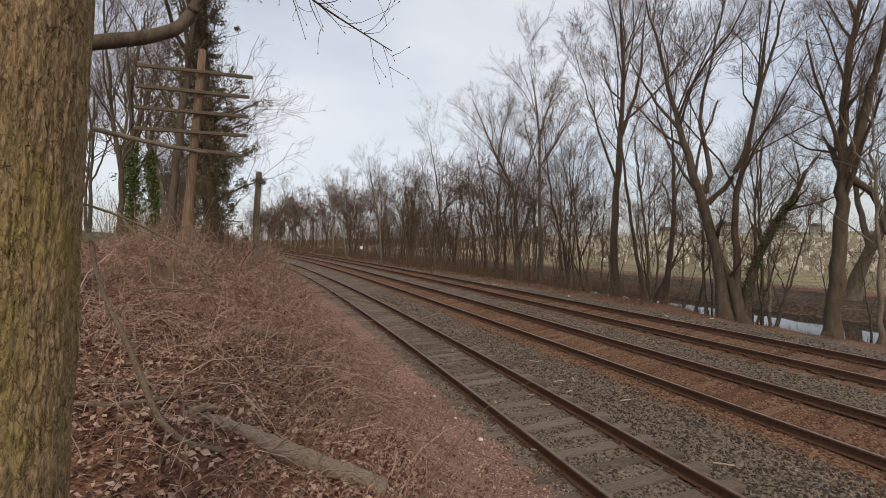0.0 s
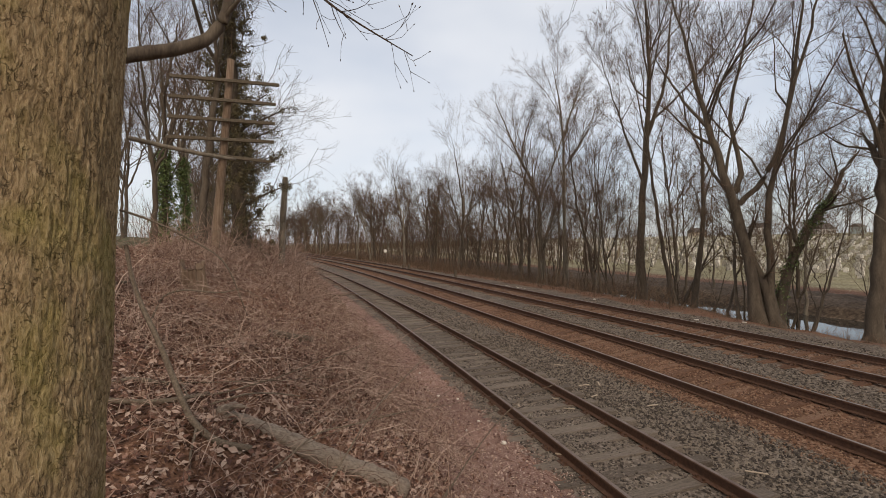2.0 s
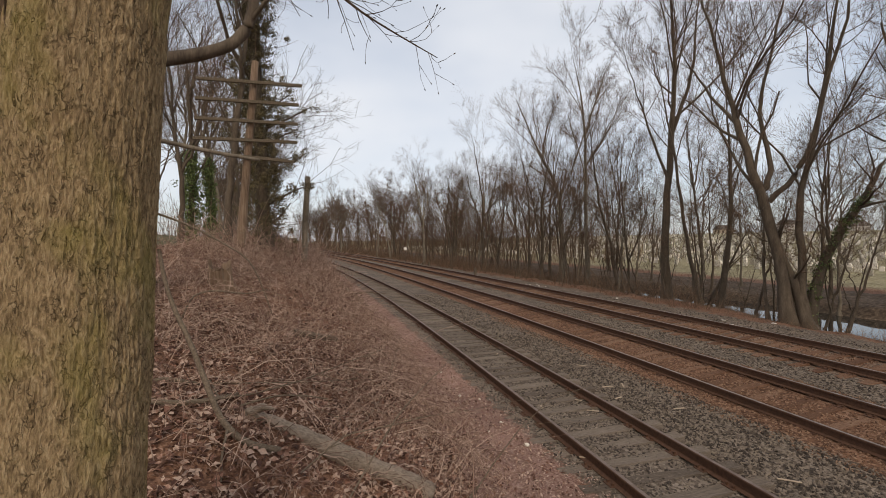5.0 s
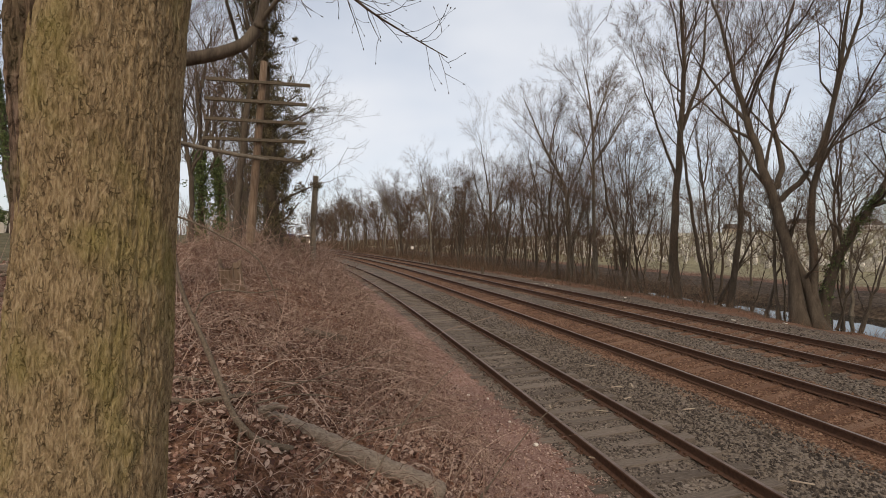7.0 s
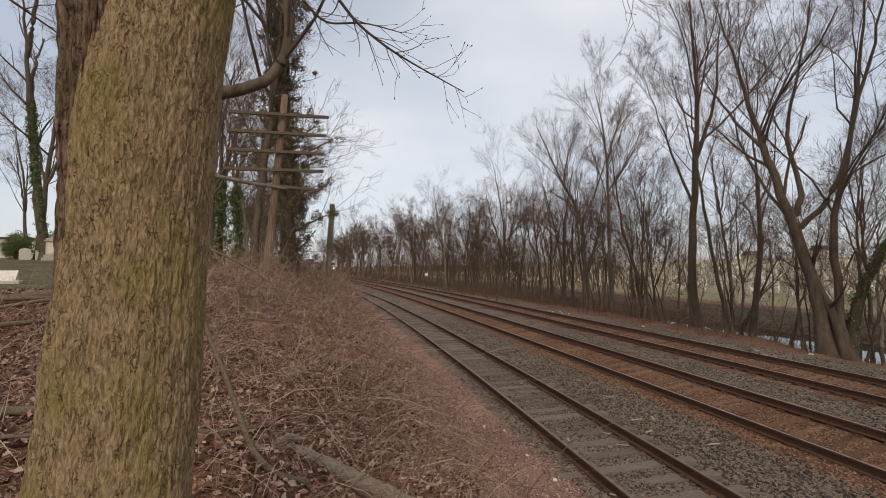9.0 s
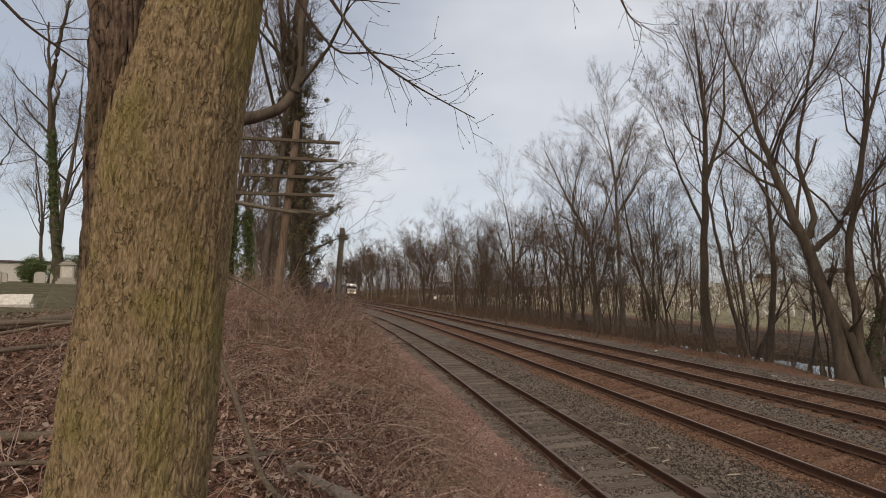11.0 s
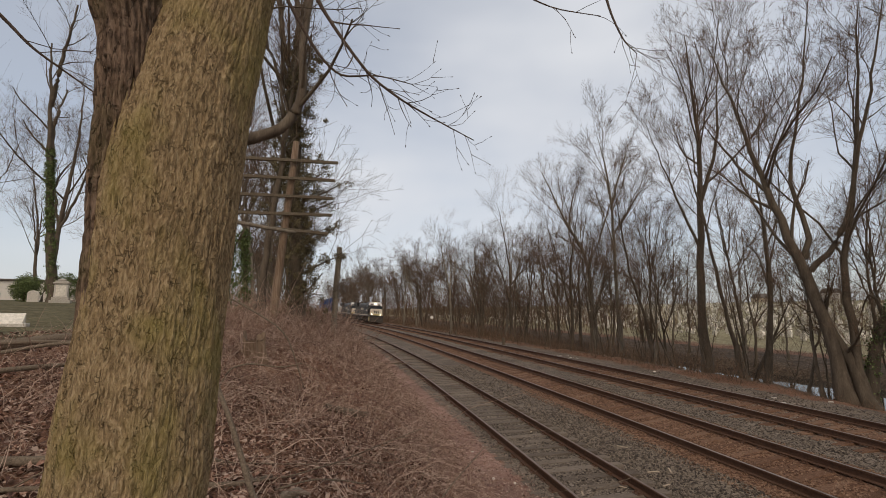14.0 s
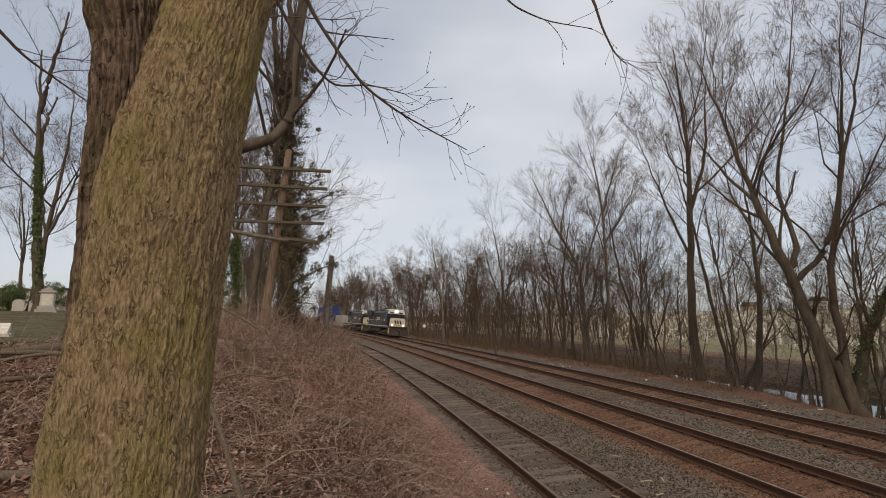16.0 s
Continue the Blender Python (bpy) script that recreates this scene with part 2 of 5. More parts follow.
def ground_z(s, o, rough=True):
    s, o = np.broadcast_arrays(np.asarray(s, float), np.asarray(o, float))
    sc = np.clip(s, -5, 400)
    lift = 1 + 0.035 * np.clip(sc, -2, 16) - 0.004 * np.clip(sc - 22, 0, 60)
    left = np.interp(o, BANK[:, 0], BANK[:, 1])
    left = np.where(left > 0, left * lift, left)
    lawn = 2.3 + 0.075 * np.clip(-o - 5, 0, 12) + 0.012 * np.clip(-o - 17, 0, 100) + 0.016 * np.clip(sc, -20, 60)
    k = np.clip((-o - 4.2) / 2.5, 0, 1)
    k = k * k * (3 - 2 * k)
    left = left * (1 - k) + lawn * k
    z = np.where(o < 3.0, left, np.interp(o, PROFILE[:, 0], PROFILE[:, 1])) + rise(s)
    z = z + 0.34 * np.clip((sc - 15.5) / 4, 0, 1) * np.clip(1 - np.abs(o - 20.9) / 1.5, 0, 1)
    if rough:
        wild = np.clip((2.8 - o) / 1.2, 0, 1) * np.clip((o + 9) / 4, 0.15, 1) + np.clip((o - 15.5) / 3, 0, 1) * 0.9
        x, y = place(s, o)
        z = z + wild * ((fbm(x * 0.9, y * 0.9, 0.0) - 0.5) * 0.34 + (fbm(x * 4, y * 4, 5.0, 3) - 0.5) * 0.1) + (vnoise(x * 3, y * 3, 9.0) - 0.5) * 0.03
    return z


def so(x, y):
    s = x * U[0] + y * U[1]
    return s, x * N[0] + y * N[1] + float(bend(s))


def at_ground(x, y):
    s, o = so(x, y)
    return float(ground_z(s, o))


# ---- ground ----
def steps(*spans):
    out = []
    for a, b, n in spans:
        out.append(np.linspace(a, b, n, endpoint=False))
    return np.concatenate(out + [[spans[-1][1]]])


def ground_material():
    m = bpy.data.materials.new("ground")
    m.use_nodes = True
    n, l = m.node_tree.nodes, m.node_tree.links
    b = n["Principled BSDF"]
    b.inputs["Roughness"].default_value = 0.95
    b.inputs["Specular IOR Level"].default_value = 0.15
    tc = n.new("ShaderNodeTexCoord")

    def noise_of(scale, detail=4):
        t = n.new("ShaderNodeTexNoise")
        t.inputs["Scale"].default_value, t.inputs["Detail"].default_value = scale, detail
        l.new(tc.outputs["Object"], t.inputs["Vector"])
        return t.outputs["Fac"]

    def ramp(src, *stops):
        r = n.new("ShaderNodeValToRGB")
        e = r.color_ramp.elements
        for i, (p, c) in enumerate(stops):
            k = e[i] if i < 2 else e.new(p)
            k.position, k.color = p, (*c, 1)
        l.new(src, r.inputs[0])
        return r.outputs[0]

    fine, mid, big = noise_of(38, 3), noise_of(5), noise_of(0.6)
    vor = n.new("ShaderNodeTexVoronoi")
    vor.inputs["Scale"].default_value = 22
    l.new(tc.outputs["Object"], vor.inputs["Vector"])
    looks = {
        "leaf": ramp(fine, (0.3, (0.085, 0.04, 0.024)), (0.55, (0.21, 0.108, 0.064)), (0.75, (0.37, 0.22, 0.145))),
        "gravel": ramp(vor.outputs["Color"], (0.1, (0.065, 0.047, 0.034)), (0.5, (0.145, 0.109, 0.08)), (0.9, (0.26, 0.205, 0.155))),
        "rust": ramp(vor.outputs["Color"], (0.1, (0.075, 0.036, 0.02)), (0.5, (0.155, 0.078, 0.043)), (0.9, (0.25, 0.145, 0.09))),
        "red": ramp(fine, (0.3, (0.15, 0.075, 0.053)), (0.55, (0.29, 0.17, 0.128)), (0.75, (0.43, 0.3, 0.24))),
        "lawn": ramp(mid, (0.3, (0.08, 0.066, 0.032)), (0.55, (0.135, 0.11, 0.056)), (0.75, (0.2, 0.165, 0.098))),
        "mud": ramp(mid, (0.3, (0.05, 0.034, 0.022)), (0.55, (0.11, 0.076, 0.05)), (0.75, (0.2, 0.145, 0.1))),
        "field": ramp(mid, (0.3, (0.17, 0.14, 0.07)), (0.55, (0.27, 0.225, 0.13)), (0.75, (0.37, 0.32, 0.21))),
    }
    col = looks["leaf"]
    for key in ("red", "gravel", "rust", "mud", "field", "lawn"):
        at = n.new("ShaderNodeAttribute")
        at.attribute_name = "zone_" + key
        fuzz = n.new("ShaderNodeMath")
        fuzz.operation = "MULTIPLY_ADD"
        l.new(mid, fuzz.inputs[0])
        fuzz.inputs[1].default_value = 1.0
        l.new(at.outputs["Fac"], fuzz.inputs[2])
        cut = n.new("ShaderNodeMapRange")
        cut.inputs[1].default_value, cut.inputs[2].default_value = 0.85, 1.15
        l.new(fuzz.outputs[0], cut.inputs[0])
        mixer = n.new("ShaderNodeMixRGB")
        l.new(cut.outputs[0], mixer.inputs[0])
        l.new(col, mixer.inputs[1])
        l.new(looks[key], mixer.inputs[2])
        col = mixer.outputs[0]
    tone = n.new("ShaderNodeMapRange")
    tone.inputs[1].default_value, tone.inputs[2].default_value, tone.inputs[3].default_value, tone.inputs[4].default_value = 0.3, 0.7, 0.75, 1.2
    l.new(big, tone.inputs[0])
    mul = n.new("ShaderNodeMixRGB")
    mul.blend_type, mul.inputs[0].default_value = "MULTIPLY", 1.0
    l.new(col, mul.inputs[1])
    l.new(tone.outputs[0], mul.inputs[2])
    l.new(mul.outputs[0], b.inputs["Base Color"])
    bp = n.new("ShaderNodeBump")
    bp.inputs["Strength"].default_value, bp.inputs["Distance"].default_value = 0.6, 0.03
    l.new(fine, bp.inputs["Height"])
    l.new(bp.outputs[0], b.inputs["Normal"])
    return m


def band(o, a, b, soft):
    return np.clip((o - a) / soft + 0.5, 0, 1) * np.clip((b - o) / soft + 0.5, 0, 1)


def build_ground():
    ss = steps((-2500, -60, 14), (-60, -4, 40), (-4, 24, 170), (24, 70, 90), (70, 240, 70), (240, 800, 40), (800, 3000, 12))
    oo = steps((-2500, -60, 14), (-60, -12, 40), (-12, 4, 110), (4, 16, 50), (16, 36, 50), (36, 120, 60), (120, 500, 30), (500, 3000, 12))
    s, o = np.meshgrid(ss, oo, indexing="ij")
    x, y = place(s, o)
    z = ground_z(s, o)
    a, b = s.shape
    idx = np.arange(a * b).reshape(a, b)
    q = np.stack([idx[:-1, :-1], idx[:-1, 1:], idx[1:, 1:], idx[1:, :-1]], -1).reshape(-1, 4)
    g = Geo().add(np.stack([x, y, z], -1), q)
    ob = part("ground", g, ground_material(), None, "leaf-littered bank, stone ballast bed and pale grass field", True)
    tagged(ob, "", "ground", "", "structure")
    foot = np.interp(s, [0, 5, 9, 20, 40], [1.9, 2.0, 2.4, 3.1, 3.3])
    zones = {
        "red": band(o, foot - 1.3, 3.6, 0.7),
        "gravel": np.clip(band(o, 3.55, 15.6, 0.5) + 0.75 * band(o, 15.2, 19.5, 1.5), 0, 1),
        "rust": 0.92 * band(o, 8.0, 10.9, 0.5) + 0.55 * band(o, 12.3, 14.9, 0.5),
        "mud": band(o, 20.6, 37, 2.0),
        "field": band(o, 40, 4000, 6.0),
        "lawn": band(o, -4000, -6.2, 1.0),
    }
    for key, w in zones.items():
        at = ob.data.attributes.new("zone_" + key, "FLOAT", "POINT")
        at.data.foreach_set("value", w.astype(np.float32).ravel())


build_ground()


# ---- tracks ----
RAILPROFILE = [(-0.07, 0), (0.07, 0), (0.07, 0.012), (0.012, 0.03), (0.012, 0.13), (0.036, 0.14), (0.036, 0.165), (0.026, 0.172), (-0.026, 0.172), (-0.036, 0.165), (-0.036, 0.14), (-0.012, 0.13), (-0.012, 0.03), (-0.07, 0.012)]
RAIL_S = np.concatenate([np.arange(-12, 120, 1.5), np.arange(120, 420, 6.0)])


def line_path(offset, height, ss):
    x, y = place(ss, offset)
    p = np.stack([x, y, rise(ss) + height], -1)
    t = np.gradient(p, axis=0)
    t /= np.linalg.norm(t, axis=1, keepdims=True)
    return [(p[i], np.array([t[i][1], -t[i][0], 0]), np.array([0, 0, 1.0])) for i in range(len(ss))]


def rail(parent, offset, top, shiny):
    g = Geo()
    path = line_path(offset, top - 0.172, RAIL_S)
    g.sweep(RAILPROFILE, path)
    g.sweep([(-0.027, 0.1725), (0.027, 0.1725), (0.027, 0.1745), (-0.027, 0.1745)], path, 1)
    part("rail", g, [RAIL, shiny], parent)


def tie_mesh(name, length, material, seed):
    rng = np.random.default_rng(seed)
    xs = np.linspace(-length / 2, length / 2, 7)
    v, f = [], []
    for x in xs:
        for a, b in ((-0.112, -0.09), (0.112, -0.09), (0.115, 0.0), (0.1, 0.012), (-0.1, 0.012), (-0.115, 0.0)):
            v.append((x + rng.normal(0, 0.004), a + rng.normal(0, 0.004), b + rng.normal(0, 0.004)))
    for r in range(6):
        f += [(r * 6 + i, r * 6 + (i + 1) % 6, r * 6 + 6 + (i + 1) % 6, r * 6 + 6 + i) for i in range(6)]
    for o in (0, 36):
        f += [(o, o + 1, o + 2, o + 3), (o, o + 3, o + 4, o + 5)]
    return Geo().add(v, f).mesh(name, material)


def tie_pose(s, offset, z, cant, rng, sink):
    x, y = (float(a) for a in place(s, offset))
    x2, y2 = (float(a) for a in place(s + 0.5, offset))
    yaw = math.degrees(math.atan2(y2 - y, x2 - x)) - 90
    return pose(x, y, z + float(rise(s)) - sink, 0, -cant, yaw + rng.normal(0, 0.8))


PLATE = Geo().box((0.3, 0.19, 0.016), bevel=0.004)
for dx, dy in ((-0.1, 0.05), (0.1, -0.05), (-0.1, -0.06), (0.1, 0.06)):
    PLATE.box((0.035, 0.028, 0.05), pose(dx, dy, 0.017))
PLATE = PLATE.mesh("tie_plate", RAIL)


def track(label, offset, z, cant_m, tie_mat, shiny, seed, sink, spacing=0.54):
    """One track: z is the top of its left rail, cant_m how much higher the right one lies."""
    rng = np.random.default_rng(seed)
    t = tagged(thing("railway_track", label, "railway track", "railway tracks"), kind="")
    off = offset if callable(offset) else (lambda s: np.full(np.shape(s), offset) if np.ndim(s) else offset)
    rail(t, off(RAIL_S) - 0.75, z, shiny)
    rail(t, off(RAIL_S) + 0.75, z + cant_m, shiny)
    cant = math.degrees(math.atan2(cant_m, 1.5))
    meshes = [tie_mesh("tie", 2.6, tie_mat, seed + i) for i in range(5)]
    s, k = -2.0, 0
    plates = Geo()
    rest = Geo()
    while s < 130:
        o = float(off(s))
        m = tie_pose(s, o + rng.normal(0, 0.03), z + cant_m / 2, cant, rng, 0.2 + sink + abs(rng.normal(0, 0.006)))
        if k < 150:
            ob = new("tie", meshes[k % 5])
            ob.parent, ob.matrix_basis = t, m
        else:
            rest.box((2.6, 0.23, 0.1), m @ pose(0, 0, -0.04))
        if s < 40:
            for side in (-0.75, 0.75):
                if s < 25:
                    ob = new("tie_plate", PLATE)
                    ob.parent, ob.matrix_basis = t, m @ pose(side, 0, 0.018)
                else:
                    plates.box((0.3, 0.19, 0.016), m @ pose(side, 0, 0.018), 0)
        s, k = s + spacing + rng.normal(0, 0.012), k + 1
    tagged(part("plate_row", plates, RAIL, t), kind="stuff")
    tagged(part("tie_row", rest, tie_mat, t), kind="stuff")
    return t


track("little-used siding of rusty rails on weathered grey ties sunk in ballast", siding, 0.03, 0.022, TIE_GREY, RAILTOP_OLD, 11, -0.022)
track("main line of polished rails on rust-stained ties in ballast", 9.31, -0.022, 0.16, TIE_RUST, RAILTOP, 22, 0.0)
track("second main line of worn rails on rust-stained ties in ballast", 13.48, 0.13, 0.112, TIE_RUST, RAILTOP, 33, 0.0)


# ---- trees ----
def wander(rng, start, way, length, r, n, bendy, lift, tip=0.35):
    """A crooked limb: points and radii."""
    p, d = np.array(start, float), np.array(way, float)
    d /= np.linalg.norm(d)
    pts, step = [p.copy()], length / (n - 1)
    for _ in range(n - 1):
        d = d + rng.normal(0, bendy, 3) + (0, 0, lift)
        d /= np.linalg.norm(d)
        p = p + d * step
        pts.append(p.copy())
    return np.array(pts), r * np.linspace(1, tip, n)


def side_way(rng, d, angle):
    a = rng.normal(0, 1, 3)
    a -= d * (a @ d)
    a /= np.linalg.norm(a)
    return d * math.cos(angle) + a * math.sin(angle)


def sprout(rng, stems, counts, ratio, angle=(0.5, 1.0), bendy=0.16, lift=0.1, first=0.25, least=0.006, upward=0.0):
    """Grows side shoots on stems level by level; returns a list of levels."""
    levels = []
    for depth, count in enumerate(counts):
        out = []
        for pts, rad in stems:
            length = np.linalg.norm(np.diff(pts, axis=0), axis=1).sum()
            k = max(1, int(round(count * (0.7 + 0.6 * rng.random()) * min(1.0, 0.15 + length / (7.0, 2.6, 1.3, 0.8)[depth]))))
            for f in np.sort(first + (1 - first) * rng.random(k) ** 0.8):
                x = f * (len(pts) - 1)
                i = min(int(x), len(pts) - 2)
                p = pts[i] + (pts[i + 1] - pts[i]) * (x - i)
                r = rad[i] + (rad[i + 1] - rad[i]) * (x - i)
                d = pts[i + 1] - pts[i]
                d = d / (np.linalg.norm(d) + 1e-9)
                w = side_way(rng, d, rng.uniform(*angle))
                w[2] += upward
                ln = (length if depth else max(length, 6.0)) * ratio[depth] * (1.2 - 0.6 * f) * rng.uniform(0.55, 1.25)
                out.append(wander(rng, p, w, max(ln, 0.25), max(least, r * rng.uniform(0.32, 0.55)), 5 if depth < 2 else (3 if depth == len(counts) - 1 else 4), bendy, lift))
        levels.append(out)
        stems = out
    return levels


def smooth_line(points, n):
    p = np.array(points, float)
    t = np.linspace(0, 1, len(p))
    q = np.linspace(0, 1, n)
    lin = np.stack([np.interp(q, t, p[:, i]) for i in range(3)], -1)
    for _ in range(2):
        lin[1:-1] = (lin[:-2] + 2 * lin[1:-1] + lin[2:]) / 4
    return lin


def tree_meshes(name, rng, trunks, counts=(7, 6, 5), ratio=(0.4, 0.5, 0.55), bark=None, twig=None, lift=0.1, flare=1.5, angle=(0.45, 0.95), least=0.006, first=0.3, bendy=0.16, upward=0.1):
    """trunks: (points, r0, r1). Gives the trunk's mesh and the crown's."""
    stems = []
    for pts, r0, r1 in trunks:
        n = max(8, len(pts) * 3)
        p = smooth_line(pts, n)
        p[1:-1] += rng.normal(0, 0.035, (n - 2, 3))
        r = np.linspace(r0, r1, n) * (1 + rng.normal(0, 0.04, n))
        stems.append((p, r))
    p, r = stems[0]
    r[0] *= flare
    r[1] *= 1 + (flare - 1) * 0.25
    g = Geo().tubes(stems, 9)
    levels = sprout(rng, stems, counts, ratio, angle, bendy, lift, first, least, upward)
    c = Geo()
    for i, lv in enumerate(levels):
        c.tubes(lv, 5 if i == 0 else 3, 0 if i == 0 else 1)
    bark, twig = bark or BARK_FAR, twig or TWIG
    return g.mesh("trunk", bark, True), c.mesh("crown", [bark, twig], True)


def tree(meshes, label, x, y, z=None, turn=0.0, scale=1.0, category="tree", group="bare trees along the line"):
    t = thing("tree", label, category, group, m=pose(x, y, (at_ground(x, y) if z is None else z) - 0.08, 0, 0, turn))
    t.scale = (scale, scale, scale)
    for name, me in zip(("trunk", "crown"), meshes):
        ob = new(name, me)
        ob.parent = t
    return t


def leaf_clumps(rng, centres, radii, per, size):
    """Small folded leaves strewn in balls round the centres."""
    c = np.repeat(np.asarray(centres, float), per, 0)
    r = np.repeat(np.asarray(radii, float), per)
    d = rng.normal(0, 1, c.shape)
    d /= np.linalg.norm(d, axis=1, keepdims=True)
    p = c + d * (r * rng.random(len(c)) ** 0.35)[:, None]
    return leaves_at(rng, p, d, size)


def leaves_at(rng, p, up, size):
    n = len(p)
    a = np.cross(up, rng.normal(0, 1, (n, 3)))
    a /= np.linalg.norm(a, axis=1, keepdims=True) + 1e-9
    b = np.cross(up, a)
    b /= np.linalg.norm(b, axis=1, keepdims=True) + 1e-9
    s = (size * rng.uniform(0.5, 1.3, n))[:, None]
    curl = up * s * rng.uniform(-0.1, 0.45, n)[:, None]
    v = np.stack([p - a * s, p - b * s * 0.55 + curl, p + a * s, p + b * s * 0.55 + curl], 1)
    i = np.arange(n)[:, None] * 4
    f = np.concatenate([i + [0, 1, 2, 2], i + [0, 2, 3, 3]])
    return v.reshape(-1, 3), f


def flat(lines):
    """Limb outlines as (across, up) pairs become points, with a little depth."""
    out = []
    for k, (r, pts) in enumerate(lines):
        depth = (0.0, 0.5, -0.5, 0.8, -0.8)[k % 5]
        n = len(pts) - 1
        line = [(a, depth * i / n if k else 0.0, h) for i, (a, h) in enumerate(pts)]
        if 11 < pts[-1][1] < 17:
            (a, d, h), (a0, d0, h0) = line[-1], line[-2]
            line.append((a + 1.1 * (a - a0), d + 1.1 * (d - d0), h + 1.1 * (h - h0)))
        out.append((line, r, r * 0.07))
    return out


def key_tree(seed, label, x, y, bark, counts, lines):
    rng = np.random.default_rng(seed)
    tree(tree_meshes("tree", rng, flat(lines), (counts[0] + 6, 9, 7, 3), (0.31, 0.55, 0.63, 0.66), bark, least=0.006, angle=(0.35, 0.9), lift=0.07, bendy=0.15), label, x, y, turn=-math.degrees(math.atan2(x, y)))


key_tree(100, "tall forked bare tree with leaning trunk at the creek edge", 13.93, 22.69, BARK_FAR, (8, 7, 5), [
        (0.3, [(0, 0), (-0.4, 3.1), (-1.1, 6.2), (-2.0, 9.2), (-2.4, 11.2), (-3.2, 14.3), (-4.1, 18.0)]),
        (0.14, [(-1.1, 6.1), (-0.6, 7.3), (-1.2, 9.6), (-1.2, 10.8), (-0.6, 13.4), (-0.1, 16.9)]),
        (0.14, [(-0.8, 5.8), (0.3, 7.0), (0.8, 8.5), (1.3, 11.4), (1.9, 13.6), (2.4, 16.1)]),
        (0.09, [(-2.2, 9.8), (-3.5, 11.7), (-4.3, 13.3)])])
key_tree(101, "rough dark twin-stemmed bare tree at the creek edge", 14.69, 22.45, BARK_FAR, (7, 6, 5), [
        (0.3, [(0, 0), (-0.7, 2.4), (-1.4, 4.9), (-1.8, 6.1)]),
        (0.2, [(-0.1, 0), (-0.4, 3.2), (-0.5, 6.3), (0.2, 9.2), (0.6, 12.7), (0.9, 15.8)])])
key_tree(102, "crooked bare tree with heavy twisted limbs", 16.1, 19.1, BARK_FAR, (7, 6, 5), [
        (0.32, [(0, 0), (0.1, 2.3), (0.2, 4.2), (0.27, 6.5), (0.32, 7.6), (0.36, 10.0), (0.48, 12.1), (0.7, 13.6), (0.9, 15.5)]),
        (0.2, [(0.3, 7.2), (0.0, 8.1), (-0.36, 8.9)]),
        (0.2, [(0.3, 7.0), (0.9, 8.9), (1.1, 10.5), (1.4, 11.9), (1.6, 13.6), (1.7, 15.5)]),
        (0.17, [(0.4, 7.1), (1.1, 6.5), (1.45, 5.8), (1.75, 4.2), (2.3, 3.4)]),
        (0.1, [(0.36, 9.7), (0.8, 10.2), (1.15, 10.7)])])
key_tree(109, "leaning mossy bare tree beyond the creek", 26.0, 29.5, BARK_PALE, (7, 6, 5), [
        (0.42, [(0, 0), (0.5, 2.2), (1.2, 4.2), (1.9, 5.8), (2.3, 8.0), (2.2, 11.0)]),
        (0.2, [(0.9, 3.4), (0.4, 5.8), (0.0, 8.8), (0.3, 12.0)])])
key_tree(103, "tall straight bare tree with fine twigs", 11.52, 30.94, BARK_FAR, (10, 7, 5), [
        (0.3, [(0, 0), (-0.1, 5.2), (0.2, 10.1), (0.5, 14.6), (0.3, 18.7), (0.1, 22.8)]),
        (0.14, [(0.3, 11.2), (1.4, 14.4), (1.7, 18.1), (2.0, 21.3)]),
        (0.1, [(0.1, 8.2), (-1.0, 11.3), (-1.8, 14.1)])])
key_tree(104, "slender leaning bare tree with dark bark", 12.86, 29.33, BARK_FAR, (6, 5, 4), [(0.15, [(0, 0), (-0.4, 3.0), (-1.0, 7.0), (-1.5, 10.7), (-2.0, 13.6)])])
key_tree(105, "dark bare tree with a leaning side stem", 13.74, 28.92, BARK_FAR, (6, 6, 4), [
        (0.2, [(0, 0), (0.5, 4.5), (0.7, 8.7), (0.5, 11.5)]), (0.15, [(-1.0, 0.1), (0.4, 3.1), (1.8, 6.2)])])
key_tree(106, "pale-barked bare tree with a bent forked top", 7.97, 47.34, BARK_PALE, (6, 5, 4), [
        (0.28, [(0, 0), (-0.4, 4.9), (-0.6, 10.1), (-2.1, 12.8), (-3.6, 16.3), (-4.9, 19.5)]),
        (0.13, [(-0.6, 9.6), (0.7, 12.4), (1.6, 15.5)]),
        (0.1, [(-2.4, 13.4), (-1.9, 16.5), (-1.0, 18.8)])])
key_tree(107, "tall pale bare tree with a fan of upper twigs", 9.15, 43.05, BARK_PALE, (7, 7, 5), [
        (0.22, [(0, 0), (-0.1, 5.9), (-0.2, 11.2), (-0.2, 14.8), (-0.7, 19.0), (-1.2, 21.2)]),
        (0.12, [(-0.2, 14.6), (0.8, 17.9), (1.6, 20.4)]),
        (0.1, [(-0.2, 11.7), (2.1, 15.2), (2.8, 17.7)])])
key_tree(108, "bent bare tree with a low side stem", 10.21, 36.62, BARK_FAR, (7, 6, 4), [
        (0.16, [(0, 0), (-0.5, 3.8), (-1.6, 7.9), (-2.0, 11.5)]), (0.1, [(1.4, -0.2), (0.3, 2.5), (-0.3, 4.7)])])


